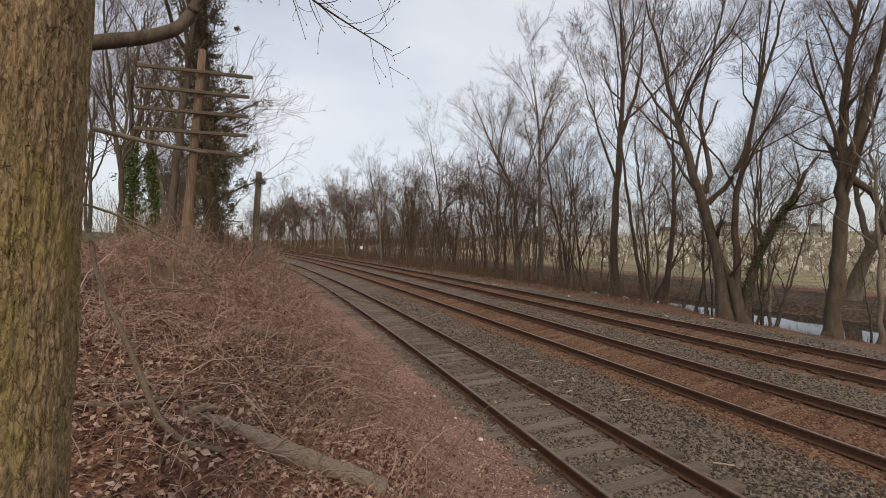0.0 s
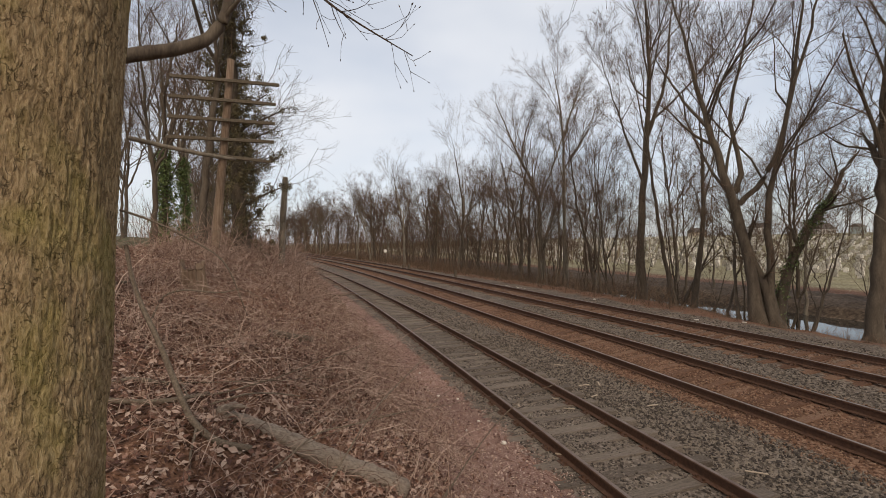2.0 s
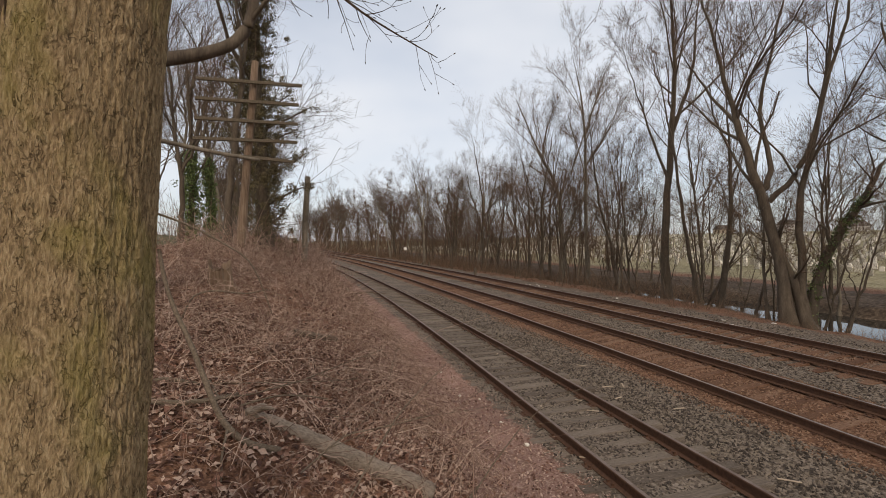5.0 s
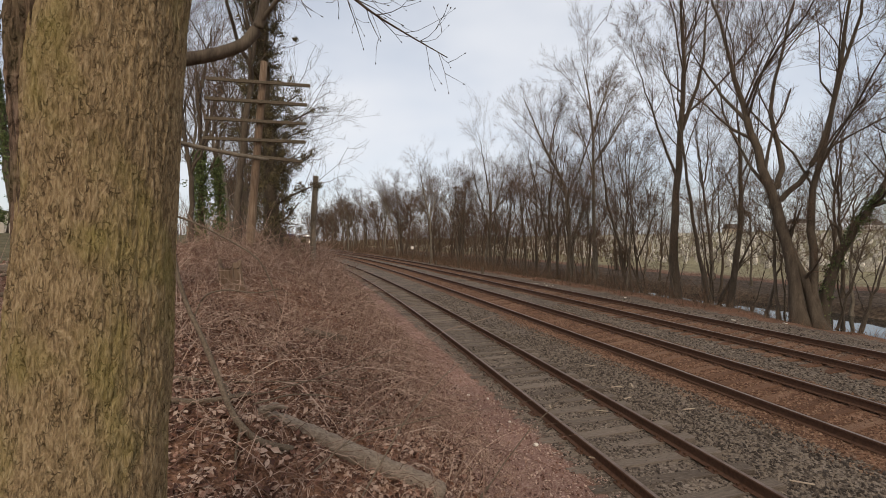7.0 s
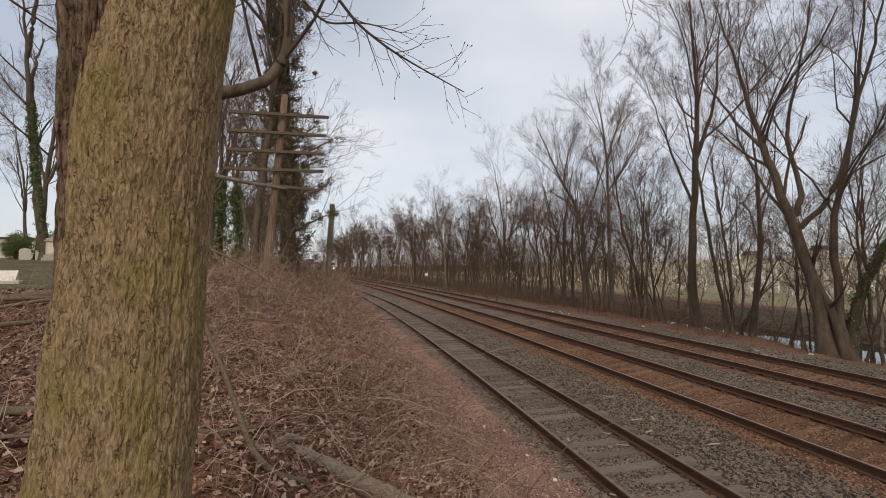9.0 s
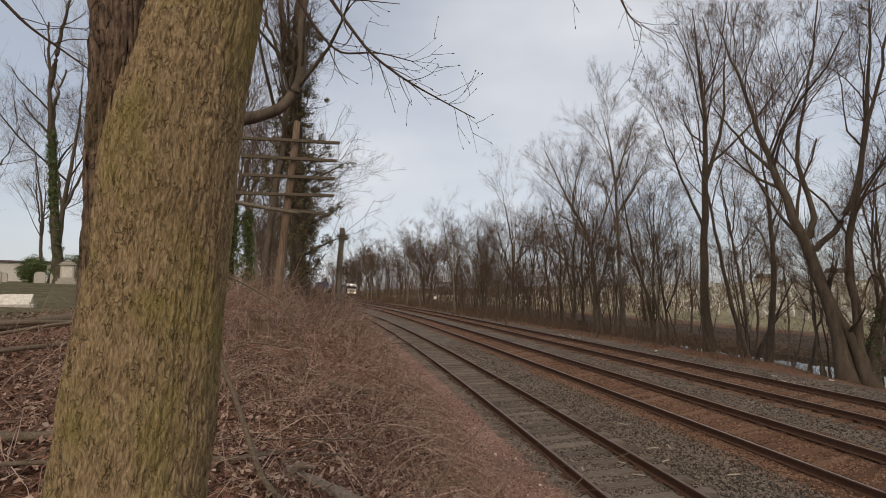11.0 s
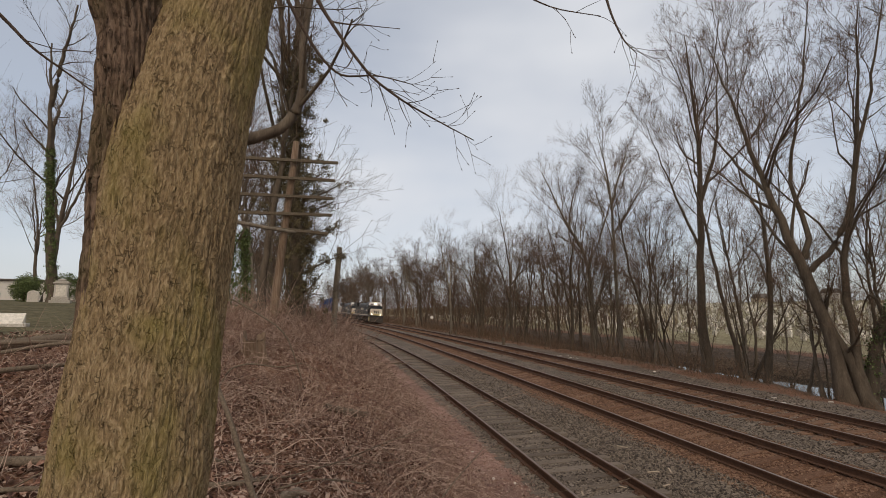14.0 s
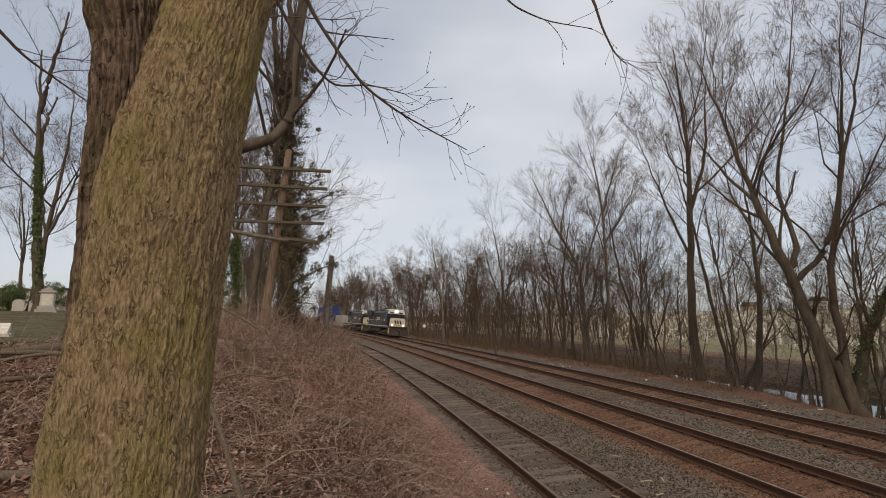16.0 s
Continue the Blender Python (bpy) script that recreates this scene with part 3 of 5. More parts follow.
def wild_tree(seed, h, r, forks, bark, counts=(12, 8, 6), lean=0.06, least=0.0068):
    rng = np.random.default_rng(seed)
    main, _ = wander(rng, (0, 0, 0), (rng.normal(0, lean), rng.normal(0, lean), 1), h, r, 8, 0.06, 0.05)
    trunks = [(main, r, r * 0.06)]
    for _ in range(forks):
        i = rng.integers(2, 5)
        w = side_way(rng, np.array([0, 0, 1.0]), rng.uniform(0.25, 0.55))
        b, _ = wander(rng, main[i], w, h * rng.uniform(0.4, 0.6), r * 0.6, 7, 0.09, 0.1)
        trunks.append((b, r * 0.5, r * 0.09))
    return tree_meshes("tree", rng, trunks, counts, (0.38, 0.62, 0.72), bark, least=least, angle=(0.4, 1.0), lift=0.07, upward=0.05, bendy=0.15, first=0.26)


WILD = [wild_tree(300 + i, *a) for i, a in enumerate([
    (15, 0.17, 2, BARK_FAR, (12, 8, 7)), (17, 0.2, 3, BARK_PALE, (11, 8, 7)), (13, 0.13, 2, BARK_FAR, (12, 8, 7)), (18, 0.21, 2, BARK_FAR, (12, 9, 7)), (12, 0.11, 1, BARK_PALE, (12, 8, 7)), (14, 0.15, 3, BARK_FAR, (11, 8, 7)), (9, 0.09, 1, BARK_FAR, (11, 8, 7), 0.15)])]
FAR = [wild_tree(340 + i, *a, counts=(10, 7, 5), least=0.013) for i, a in enumerate([(17, 0.2, 3, BARK_FAR), (19, 0.22, 3, BARK_PALE), (15, 0.17, 2, BARK_FAR), (18, 0.24, 4, BARK_FAR)])]
WILD_LABELS = ["slender bare tree with dark bark", "forked bare tree with pale grey bark", "thin bare tree with dark twigs", "tall bare tree with a broad crown",
               "thin bare tree with pale bark", "many-stemmed bare tree with dark bark", "leaning bare sapling with dark twigs"]


def scatter_trees():
    rng = np.random.default_rng(7)
    spots = []
    for s in np.arange(8, 48, 3.0):
        spots.append((s + rng.normal(0, 1), rng.uniform(20.5, 25), rng.choice([2, 4, 6, 6])))
        spots.append((s + rng.normal(0, 1.5), rng.uniform(30, 36), rng.choice([2, 4, 5])))
    for s in np.arange(42, 96, 1.7):
        spots.append((s + rng.normal(0, 0.8), rng.uniform(19.0, 30), rng.integers(0, 7)))
    for s in np.arange(92, 240, 3.0):
        spots.append((s + rng.normal(0, 1.5), rng.uniform(18.0, 34), 10 + rng.integers(0, 4)))
    for s in np.arange(12, 105, 1.3):
        spots.append((s + rng.normal(0, 1), rng.uniform(19.5, 27) if s < 45 else rng.uniform(18, 33), 6))
    for s in np.arange(40, 110, 6):
        spots.append((s + rng.normal(0, 2), rng.uniform(32, 40), rng.choice([2, 4, 5])))
    for s in np.arange(60, 240, 5):
        spots.append((s + rng.normal(0, 2), rng.uniform(-16, -2), 10 + rng.integers(0, 4)))
    for s in np.arange(-120, 330, 14):
        spots.append((s + rng.normal(0, 4), rng.uniform(165, 210), 10 + rng.integers(0, 4)))
    for s, o, k in spots:
        x, y = (float(a) for a in place(s, o))
        far = k >= 10
        label = ("distant bare tree with dark twigs", "distant pale bare tree with forked stems", "distant slim bare tree among others", "distant broad bare tree among others")[k % 4] if far else WILD_LABELS[k]
        tree(FAR[k - 10] if far else WILD[k], label, x, y, turn=rng.uniform(0, 360), scale=rng.uniform(0.5, 0.95) if k == 6 else rng.uniform(0.8, 1.12))
    for x, y, k, sc in ((-9.66, 16.35, 0, 0.95), (-15.5, 22, 2, 1.1), (-19, 27, 4, 1.2), (-22, 33, 2, 1.2), (-17.6, 30, 4, 1.25),
                        (-20, 36, 5, 1.1), (-25, 42, 1, 1.1), (-39, 33.5, 3, 1.2), (-44, 44, 5, 1.0), (-31.2, 30.5, 1, 1.1), (-52, 38, 0, 1.1), (-60, 50, 3, 1.1), (-48, 60, 1, 1.2), (-34, 44, 2, 1.2), (-40, 52, 3, 1.1)):
        tree(WILD[k], WILD_LABELS[k], x, y, turn=rng.uniform(0, 360), scale=sc, group="bare trees on the bank")


scatter_trees()


# ---- the large tree beside the camera ----
def bark_near(name, light, mid, dark, moss, scale):
    m = bpy.data.materials.new(name)
    m.use_nodes = True
    n, l = m.node_tree.nodes, m.node_tree.links
    b = n["Principled BSDF"]
    b.inputs["Roughness"].default_value, b.inputs["Specular IOR Level"].default_value = 0.95, 0.15
    tc = n.new("ShaderNodeTexCoord")

    def tex(sc, stretch, detail=5, rough=0.6):
        mg = n.new("ShaderNodeMapping")
        mg.inputs["Scale"].default_value = stretch
        t = n.new("ShaderNodeTexNoise")
        t.inputs["Scale"].default_value, t.inputs["Detail"].default_value, t.inputs["Roughness"].default_value = sc, detail, rough
        l.new(tc.outputs["Object"], mg.inputs[0])
        l.new(mg.outputs[0], t.inputs["Vector"])
        return t.outputs["Fac"]

    def mixed(fac, a, c):
        x = n.new("ShaderNodeMixRGB")
        for k, v in ((0, fac), (1, a), (2, c)):
            if isinstance(v, tuple):
                x.inputs[k].default_value = (*v, 1)
            else:
                l.new(v, x.inputs[k])
        return x.outputs[0]

    def cut(src, a, c):
        r = n.new("ShaderNodeMapRange")
        r.inputs[1].default_value, r.inputs[2].default_value = a, c
        l.new(src, r.inputs[0])
        return r.outputs[0]

    flakes, patches, spots, broad = tex(scale, (1, 1, 0.34)), tex(5, (1, 1, 0.6), 3), tex(240, (1, 1, 0.7), 2), tex(9, (1, 1, 0.5), 4)
    warp = n.new("ShaderNodeTexNoise")
    warp.inputs["Scale"].default_value, warp.inputs["Detail"].default_value = 22, 3
    l.new(tc.outputs["Object"], warp.inputs["Vector"])
    bent = n.new("ShaderNodeVectorMath")
    bent.operation = "MULTIPLY_ADD"
    bent.inputs[1].default_value = (0.05, 0.05, 0.12)
    l.new(warp.outputs["Color"], bent.inputs[0])
    l.new(tc.outputs["Object"], bent.inputs[2])
    tall = n.new("ShaderNodeMapping")
    tall.inputs["Scale"].default_value = (1, 1, 0.36)
    l.new(bent.outputs[0], tall.inputs[0])
    plates = n.new("ShaderNodeTexVoronoi")
    plates.feature = "DISTANCE_TO_EDGE"
    plates.inputs["Scale"].default_value = scale * 0.62
    l.new(tall.outputs[0], plates.inputs["Vector"])
    col = mixed(cut(flakes, 0.32, 0.52), dark, mid)
    col = mixed(cut(flakes, 0.5, 0.68), col, light)
    open_crack = n.new("ShaderNodeMath")
    open_crack.operation = "MULTIPLY"
    worn = n.new("ShaderNodeMapRange")
    worn.inputs[1].default_value, worn.inputs[2].default_value, worn.inputs[3].default_value, worn.inputs[4].default_value = 0.0, 0.11, 1.0, 0.0
    l.new(plates.outputs["Distance"], worn.inputs[0])
    l.new(worn.outputs[0], open_crack.inputs[0])
    l.new(cut(tex(30, (1, 1, 0.6), 3), 0.46, 0.62), open_crack.inputs[1])
    col = mixed(open_crack.outputs[0], col, tuple(c * 0.7 for c in dark))
    col = mixed(cut(spots, 0.66, 0.76), col, tuple(min(1, c * 1.3) for c in light))
    grey = n.new("ShaderNodeMath")
    grey.operation = "MULTIPLY"
    grey.inputs[1].default_value = 0.4
    l.new(cut(broad, 0.5, 0.68), grey.inputs[0])
    col = mixed(grey.outputs[0], col, tuple(0.62 * c for c in mid))
    green = n.new("ShaderNodeMath")
    green.operation = "MULTIPLY"
    green.inputs[1].default_value = 0.42
    l.new(cut(patches, 0.47, 0.66), green.inputs[0])
    col = mixed(green.outputs[0], col, moss)
    l.new(col, b.inputs["Base Color"])
    bp = n.new("ShaderNodeBump")
    bp.inputs["Strength"].default_value, bp.inputs["Distance"].default_value = 1.0, 0.022
    l.new(flakes, bp.inputs["Height"])
    bp2 = n.new("ShaderNodeBump")
    bp2.inputs["Strength"].default_value, bp2.inputs["Distance"].default_value = 0.5, 0.004
    l.new(spots, bp2.inputs["Height"])
    l.new(bp.outputs[0], bp2.inputs["Normal"])
    bp3 = n.new("ShaderNodeBump")
    bp3.invert = True
    bp3.inputs["Strength"].default_value, bp3.inputs["Distance"].default_value = 0.8, 0.008
    l.new(open_crack.outputs[0], bp3.inputs["Height"])
    l.new(bp2.outputs[0], bp3.inputs["Normal"])
    l.new(bp3.outputs[0], b.inputs["Normal"])
    return m


BARK_NEAR = bark_near("furrowed_bark", (0.52, 0.375, 0.21), (0.385, 0.264, 0.135), (0.2, 0.132, 0.068), (0.31, 0.26, 0.055), 105)
BARK_OLD = bark_near("deep_bark", (0.29, 0.195, 0.13), (0.19, 0.125, 0.083), (0.05, 0.032, 0.021), (0.16, 0.13, 0.05), 50)
AXIS = np.array([(1.2, -1.4, 1.32, 0.42), (1.7, -1.39, 1.33, 0.31), (2.2, -1.375, 1.34, 0.25), (2.6, -1.358, 1.358, 0.229), (2.8, -1.341, 1.376, 0.232), (3.0, -1.337, 1.382, 0.229), (3.17, -1.328, 1.391, 0.222),
                 (3.37, -1.317, 1.402, 0.218), (3.57, -1.311, 1.406, 0.222), (3.78, -1.303, 1.411, 0.226), (4.0, -1.283, 1.425, 0.216), (4.23, -1.25, 1.449, 0.204), (4.48, -1.212, 1.476, 0.184), (5.5, -1.06, 1.59, 0.165), (8.0, -0.75, 1.8, 0.12)])


def bark_column(axis, around, rows, furrow, depth, seed, lump=0.03, tall=0.42):
    z = np.concatenate([np.concatenate([np.linspace(axis[0, 0], 2.2, 20, endpoint=False), np.linspace(max(2.2, axis[0, 0] + 0.01), 4.9, rows)]), np.linspace(4.95, axis[-1, 0], rows // 8)]) if axis[-1, 0] > 5 else np.linspace(axis[0, 0], axis[-1, 0], rows)
    cx, cy, r = (np.interp(z, axis[:, 0], axis[:, i]) for i in (1, 2, 3))
    for _ in range(8):
        for a in (cx, cy, r):
            a[1:-1] = (a[:-2] + 2 * a[1:-1] + a[2:]) / 4
    th = np.arange(around) * 2 * np.pi / around
    zz, tt = np.meshgrid(z, th, indexing="ij")
    rr = r[:, None] + 0 * tt
    ux, uy = np.cos(tt), np.sin(tt)
    wob = (fbm(ux * 3 + seed, uy * 3, zz * 1.6, 3) - 0.5) * lump * 2
    warp = (fbm(ux * 5, uy * 5 + seed, zz * 3.0, 2) - 0.5) * 1.6
    ridge = np.abs(fbm(ux * furrow + warp, uy * furrow - warp + seed, zz * furrow * tall, 3) - 0.5) * 2
    crack = -depth * np.clip(1 - ridge * 4.2, 0, 1)
    flake = (fbm(ux * furrow * 3.3 + seed, uy * furrow * 3.3, zz * furrow * 1.7, 2) - 0.5) * depth * 0.8
    fold = 0.02 * np.exp(-((zz - 2.55) / 0.16) ** 2) * np.clip(np.cos(tt + 0.5), 0, 1)
    rad = rr * (1 + wob) + crack + flake + fold
    v = np.stack([cx[:, None] + rad * ux, cy[:, None] + rad * uy, zz], -1)
    k, n = len(z), around
    idx = np.arange(k * n).reshape(k, n)
    nx = np.roll(idx, -1, 1)
    return Geo().add(v, np.stack([idx[:-1], nx[:-1], nx[1:], idx[1:]], -1).reshape(-1, 4))


def knot_ring(g, centre, out, size):
    """A bark-ringed scar of a lost limb."""
    o = np.array(out, float)
    o /= np.linalg.norm(o)
    a = np.cross(o, (0, 0, 1.0))
    for rad, thick, push in ((1.0, 0.16, 0.0), (0.66, 0.14, 0.15), (0.34, 0.13, 0.1)):
        ang = np.linspace(0, 2 * np.pi, 15)
        pts = np.array(centre) + size * (np.cos(ang)[:, None] * a * rad + np.sin(ang)[:, None] * np.array([0, 0, 1.15]) * rad) + o * size * push * 0.3
        g.tubes([(pts, np.full(15, size * thick))], 6)


near = thing("large_tree", "large rough-barked tree with mossy brown bark on the bank", "tree")
part("trunk", bark_column(AXIS, 300, 420, 17.0, 0.0075, 3.0), BARK_NEAR, near, smooth=True)
STEM = np.array([(2.95, -1.39, 1.34, 0.13), (3.3, -1.395, 1.325, 0.12), (3.55, -1.4, 1.315, 0.108), (3.75, -1.405, 1.305, 0.106), (3.95, -1.405, 1.305, 0.106), (4.16, -1.405, 1.3, 0.108), (4.27, -1.415, 1.298, 0.109), (4.36, -1.432, 1.292, 0.124), (4.46, -1.44, 1.29, 0.126), (4.85, -1.46, 1.29, 0.105), (6.5, -1.75, 1.25, 0.07)])
part("second_stem", bark_column(STEM, 170, 240, 11.0, 0.017, 8.0, 0.04, 0.2), BARK_OLD, near, "dark deeply furrowed second stem", True)
kg = Geo()
knot_ring(kg, (-1.122, 1.345, 3.44), (0.85, -0.2, 0), 0.026)
part("knot", kg, BARK_NEAR, near, "bark-ringed knot", True)


def bough(points, r0, r1, rng, counts, ratio, least=0.003, buds=True, material=None, parent=None, name="branch", lift=0.02, first=0.3, sides=8, up=0.0):
    p = smooth_line(points, max(10, len(points) * 4))
    r = np.linspace(r0, r1, len(p)) * (1 + rng.normal(0, 0.03, len(p)))
    g = Geo().tubes([(p, r)], sides, cap=True)
    for lv in sprout(rng, [(p, r)], counts, ratio, (0.5, 1.0), 0.14, lift, first, least, up):
        g.tubes(lv, 5)
        if buds:
            tips = []
            for q, s in lv:
                for f in (1.0, 0.62):
                    e = q[0] + (q[-1] - q[0]) * f if f < 1 else q[-1]
                    d = q[-1] - q[-2]
                    d = d / (np.linalg.norm(d) + 1e-9)
                    if f == 1.0:
                        tips.append((np.array([e - d * 0.006, e + d * 0.004, e + d * 0.014, e + d * 0.024]), np.array([0.002, 0.0055, 0.005, 0.001])))
            g.tubes(tips, 5)
    return part(name, g, material or TWIGNEAR, parent, smooth=True)


TWIGNEAR = mat("near_twig", [(0.045, 0.034, 0.027), (0.085, 0.063, 0.05), (0.14, 0.105, 0.08)], 30, 0.9, 0.3)
rng = np.random.default_rng(5)
bough([(-1.6, 1.3, 8.0), (-2.3, 3.2, 7.9), (-2.35, 4.2, 7.2), (-2.21, 4.48, 6.76), (-1.94, 4.59, 6.33), (-1.64, 4.7, 5.92), (-1.27, 4.8, 5.64), (-0.89, 4.88, 5.42), (-0.5, 4.94, 5.2)], 0.035, 0.005, rng, (15, 3), (0.13, 0.3), 0.0035, True, None, near, "hanging_branch", 0.03, 0.42, up=-0.12)
bough([(-1.6, 1.4, 8.0), (-2.6, 3.6, 7.6), (-2.6, 4.3, 6.9), (-2.25, 4.6, 6.2), (-2.0, 4.7, 5.95), (-1.6, 4.8, 6.0), (-1.2, 4.9, 5.9)], 0.03, 0.005, rng, (10, 3), (0.13, 0.3), 0.0035, True, None, near, "hanging_branch", 0.03, 0.45)
bough([(-0.85, 1.75, 7.8), (-0.2, 3.6, 8.2), (0.5, 4.7, 7.6), (0.95, 4.85, 6.9), (1.02, 4.82, 6.5), (1.13, 4.79, 6.15), (1.25, 4.76, 5.98)], 0.03, 0.004, rng, (5, 2), (0.12, 0.3), 0.0035, True, None, near, "hanging_branch", 0.0, 0.7, up=-0.2)
bough([(-0.85, 1.75, 7.8), (-0.5, 3.9, 7.9), (-0.15, 4.9, 7.2), (0.07, 4.93, 6.92), (0.44, 4.91, 6.68), (0.92, 4.83, 6.49)], 0.02, 0.004, rng, (4, 2), (0.12, 0.3), 0.0035, True, None, near, "hanging_branch", 0.0, 0.7)
bough([(-1.75, 1.3, 6.4), (-3.3, 1.6, 6.2), (-3.6, 2.0, 5.5), (-3.36, 2.25, 5.22), (-3.26, 2.4, 5.05), (-3.12, 2.56, 4.93), (-3.0, 2.7, 4.82)], 0.02, 0.004, rng, (10, 3), (0.16, 0.4), 0.003, True, None, near, "hanging_branch", 0.02, 0.5)

side = thing("tree", "bare tree with a heavy crooked limb on the bank", "tree", "bare trees on the bank")
SIDE = [(-5.29, 6.22, at_ground(-5.29, 6.22) - 0.1), (-5.34, 6.25, 4.5), (-5.32, 6.29, 5.74), (-5.59, 6.62, 9.5), (-5.49, 6.82, 15.0)]
bough(SIDE, 0.27, 0.08, rng, (8, 7, 5), (0.3, 0.5, 0.6), 0.006, False, BARK_FAR, side, "trunk", 0.05, 0.5, 12, 0.2)
bough([(-5.27, 6.24, 5.74), (-4.86, 6.57, 6.0), (-4.42, 6.87, 6.18), (-4.05, 7.1, 6.4), (-3.87, 7.21, 6.68), (-3.77, 7.26, 6.95), (-3.72, 7.28, 7.4), (-3.78, 7.25, 7.99)] + [(-3.68, 7.55, 9.99)], 0.112, 0.06, rng, (6, 6, 4), (0.3, 0.5, 0.6), 0.005, False, BARK_FAR, side, "limb", 0.05, 0.55, 12, 0.2)

# ---- pole line ----
pole = thing("utility_pole", "leaning weathered wooden pole with rows of grey crossarms", "utility pole")
g = Geo().tubes([(np.array([(-7.78, 13.94, 2.6), (-7.6, 14.0, 5.0), (-7.4, 14.08, 7.5), (-7.28, 14.12, 9.0)]), np.array([0.135, 0.125, 0.115, 0.105]))], 14, cap=True)
part("pole", g, POLEWOOD, pole, smooth=True)
for (a, b) in (((-8.62, 13.1, 8.12), (-6.15, 14.97, 8.42)), ((-8.66, 13.1, 7.54), (-6.24, 14.93, 7.78)), ((-8.7, 13.1, 6.95), (-6.27, 14.92, 7.15)), ((-8.75, 13.1, 6.36), (-6.3, 14.9, 6.55)), ((-7.9, 13.75, 5.95), (-6.4, 14.86, 5.9))):
    a, b = Vector(a), Vector(b)
    d = b - a
    yaw, pit = math.degrees(math.atan2(d.y, d.x)), math.degrees(math.asin(d.z / d.length))
    m = Matrix.Translation((a + b) / 2 + Vector((0.1, -0.14, 0))) @ pose(0, 0, 0, 0, -pit, yaw)
    part("crossarm", Geo().box((d.length, 0.085, 0.1), m, bevel=0.012), ARMWOOD, pole)
g = Geo().tubes([(np.array([(-9.35, 12.4, 6.2), (-8.6, 12.9, 6.05), (-7.6, 13.1, 5.85), (-6.75, 13.3, 5.72)]), np.array([0.07, 0.065, 0.06, 0.045]))], 9, cap=True)
tagged(part("broken_branch", g, BARK_PALE, None, "long broken grey branch caught among the trees", True), category="branch")

cut = thing("cut_pole", "short weathered pole sawn off at the top", "wooden pole")
cz = at_ground(-7.85, 19.45)
g = Geo().tubes([(np.array([(-7.93, 19.45, cz - 0.3), (-7.86, 19.47, 3.6), (-7.83, 19.49, 4.6), (-7.72, 19.5, 6.12)]), np.array([0.135, 0.125, 0.13, 0.11]))], 12, cap=True)
part("pole", g, BARK_PALE, cut, smooth=True)

# ---- ivy-grown trees ----
def ivy_tree(label, x, y, h, r, seed, spread, material, bare, reach=(), per=26, size=0.07, bendy=0.03, lean=(0.01, 0.0)):
    rng = np.random.default_rng(seed)
    z0 = at_ground(x, y)
    t = thing("tree", label, "tree", "ivy-grown trees", m=pose(x, y, z0 - 0.1))
    main, _ = wander(rng, (0, 0, 0), (*lean, 1), h, r, 9, bendy, 0.05)
    trunks = [(main, r, r * 0.14)]
    for _ in range(2):
        b, _ = wander(rng, main[rng.integers(4, 7)], side_way(rng, np.array([0, 0, 1.0]), 0.4), h * 0.4, r * 0.5, 7, 0.08, 0.1)
        trunks.append((b, r * 0.5, r * 0.15))
    tr, cr = tree_meshes("tree", rng, trunks, (8, 7, 5), (0.28, 0.45, 0.55), BARK_FAR, least=0.008)
    for name, me in (("trunk", tr), ("crown", cr)):
        new(name, me).parent = t
    n = int(h * 26)
    f = rng.random(n) * bare
    c = np.stack([np.interp(f, np.linspace(0, 1, 9), main[:, i]) for i in range(3)], -1)
    c[:, :2] += rng.normal(0, spread * 0.4, (n, 2)) * np.clip(1.3 - f, 0.3, 1)[:, None]
    arms = []
    for a, k in reach:
        h0 = max(0.5, a[2] - 1.0)
        root = np.array([np.interp(h0, main[:, 2], main[:, i]) for i in range(3)])
        line = smooth_line([root, root * 0.45 + np.array(a) * 0.55 + rng.normal(0, 0.12, 3), np.array(a)], 8)
        arms.append((line, np.linspace(0.05, 0.02, 8)))
        c = np.concatenate([c, line[rng.integers(2, 8, k)] + rng.normal(0, 0.14, (k, 3))])
    if arms:
        for a in arms:
            limb = Geo().tubes([a], 6)
            for lv in sprout(rng, [a], (9, 6, 4), (0.5, 0.55, 0.6), (0.4, 1.0), 0.16, 0.08, 0.2, 0.005):
                limb.tubes(lv, 3)
            part("side_branch", limb, BARK_FAR, t, smooth=True)
    v, fc = leaf_clumps(rng, c, rng.uniform(0.12, 0.36, len(c)), per, size)
    tagged(part("ivy", Geo().add(v, fc), material, t, "dense clinging ivy leaves"), kind="stuff")
    return t


ivy_tree("tall tree wrapped in dense brownish ivy", -8.9, 17.9, 19, 0.3, 61, 1.35, IVY_BROWN, 0.62,
         (((1.3, 0.3, 5.2), 10), ((1.6, 0.3, 4.2), 9), ((1.9, 0.4, 3.0), 8), ((1.1, 0, 6.5), 9), ((1.7, 0.3, 6.0), 5), ((1.0, 0.2, 2.2), 8)), 90, 0.038)
ivy_tree("tree with brown ivy beside the pole", -9.6, 19.6, 15, 0.2, 62, 0.6, IVY_BROWN, 0.6, (((0.9, 0, 6.0), 6), ((1.1, 0.2, 4.3), 6)), 60, 0.032)
ivy_tree("tall bare tree with a green ivy-clad trunk", -33.6, 29.5, 20, 0.36, 63, 0.3, IVY, 0.58, bendy=0.008, lean=(-0.1, -0.11))
ivy_tree("ivy-clad tree in the burial ground", -17.5, 26, 12, 0.22, 64, 0.6, IVY, 0.5)
ivy_tree("small ivy-clad tree in the burial ground", -20.5, 33, 12, 0.2, 65, 0.6, IVY, 0.55)


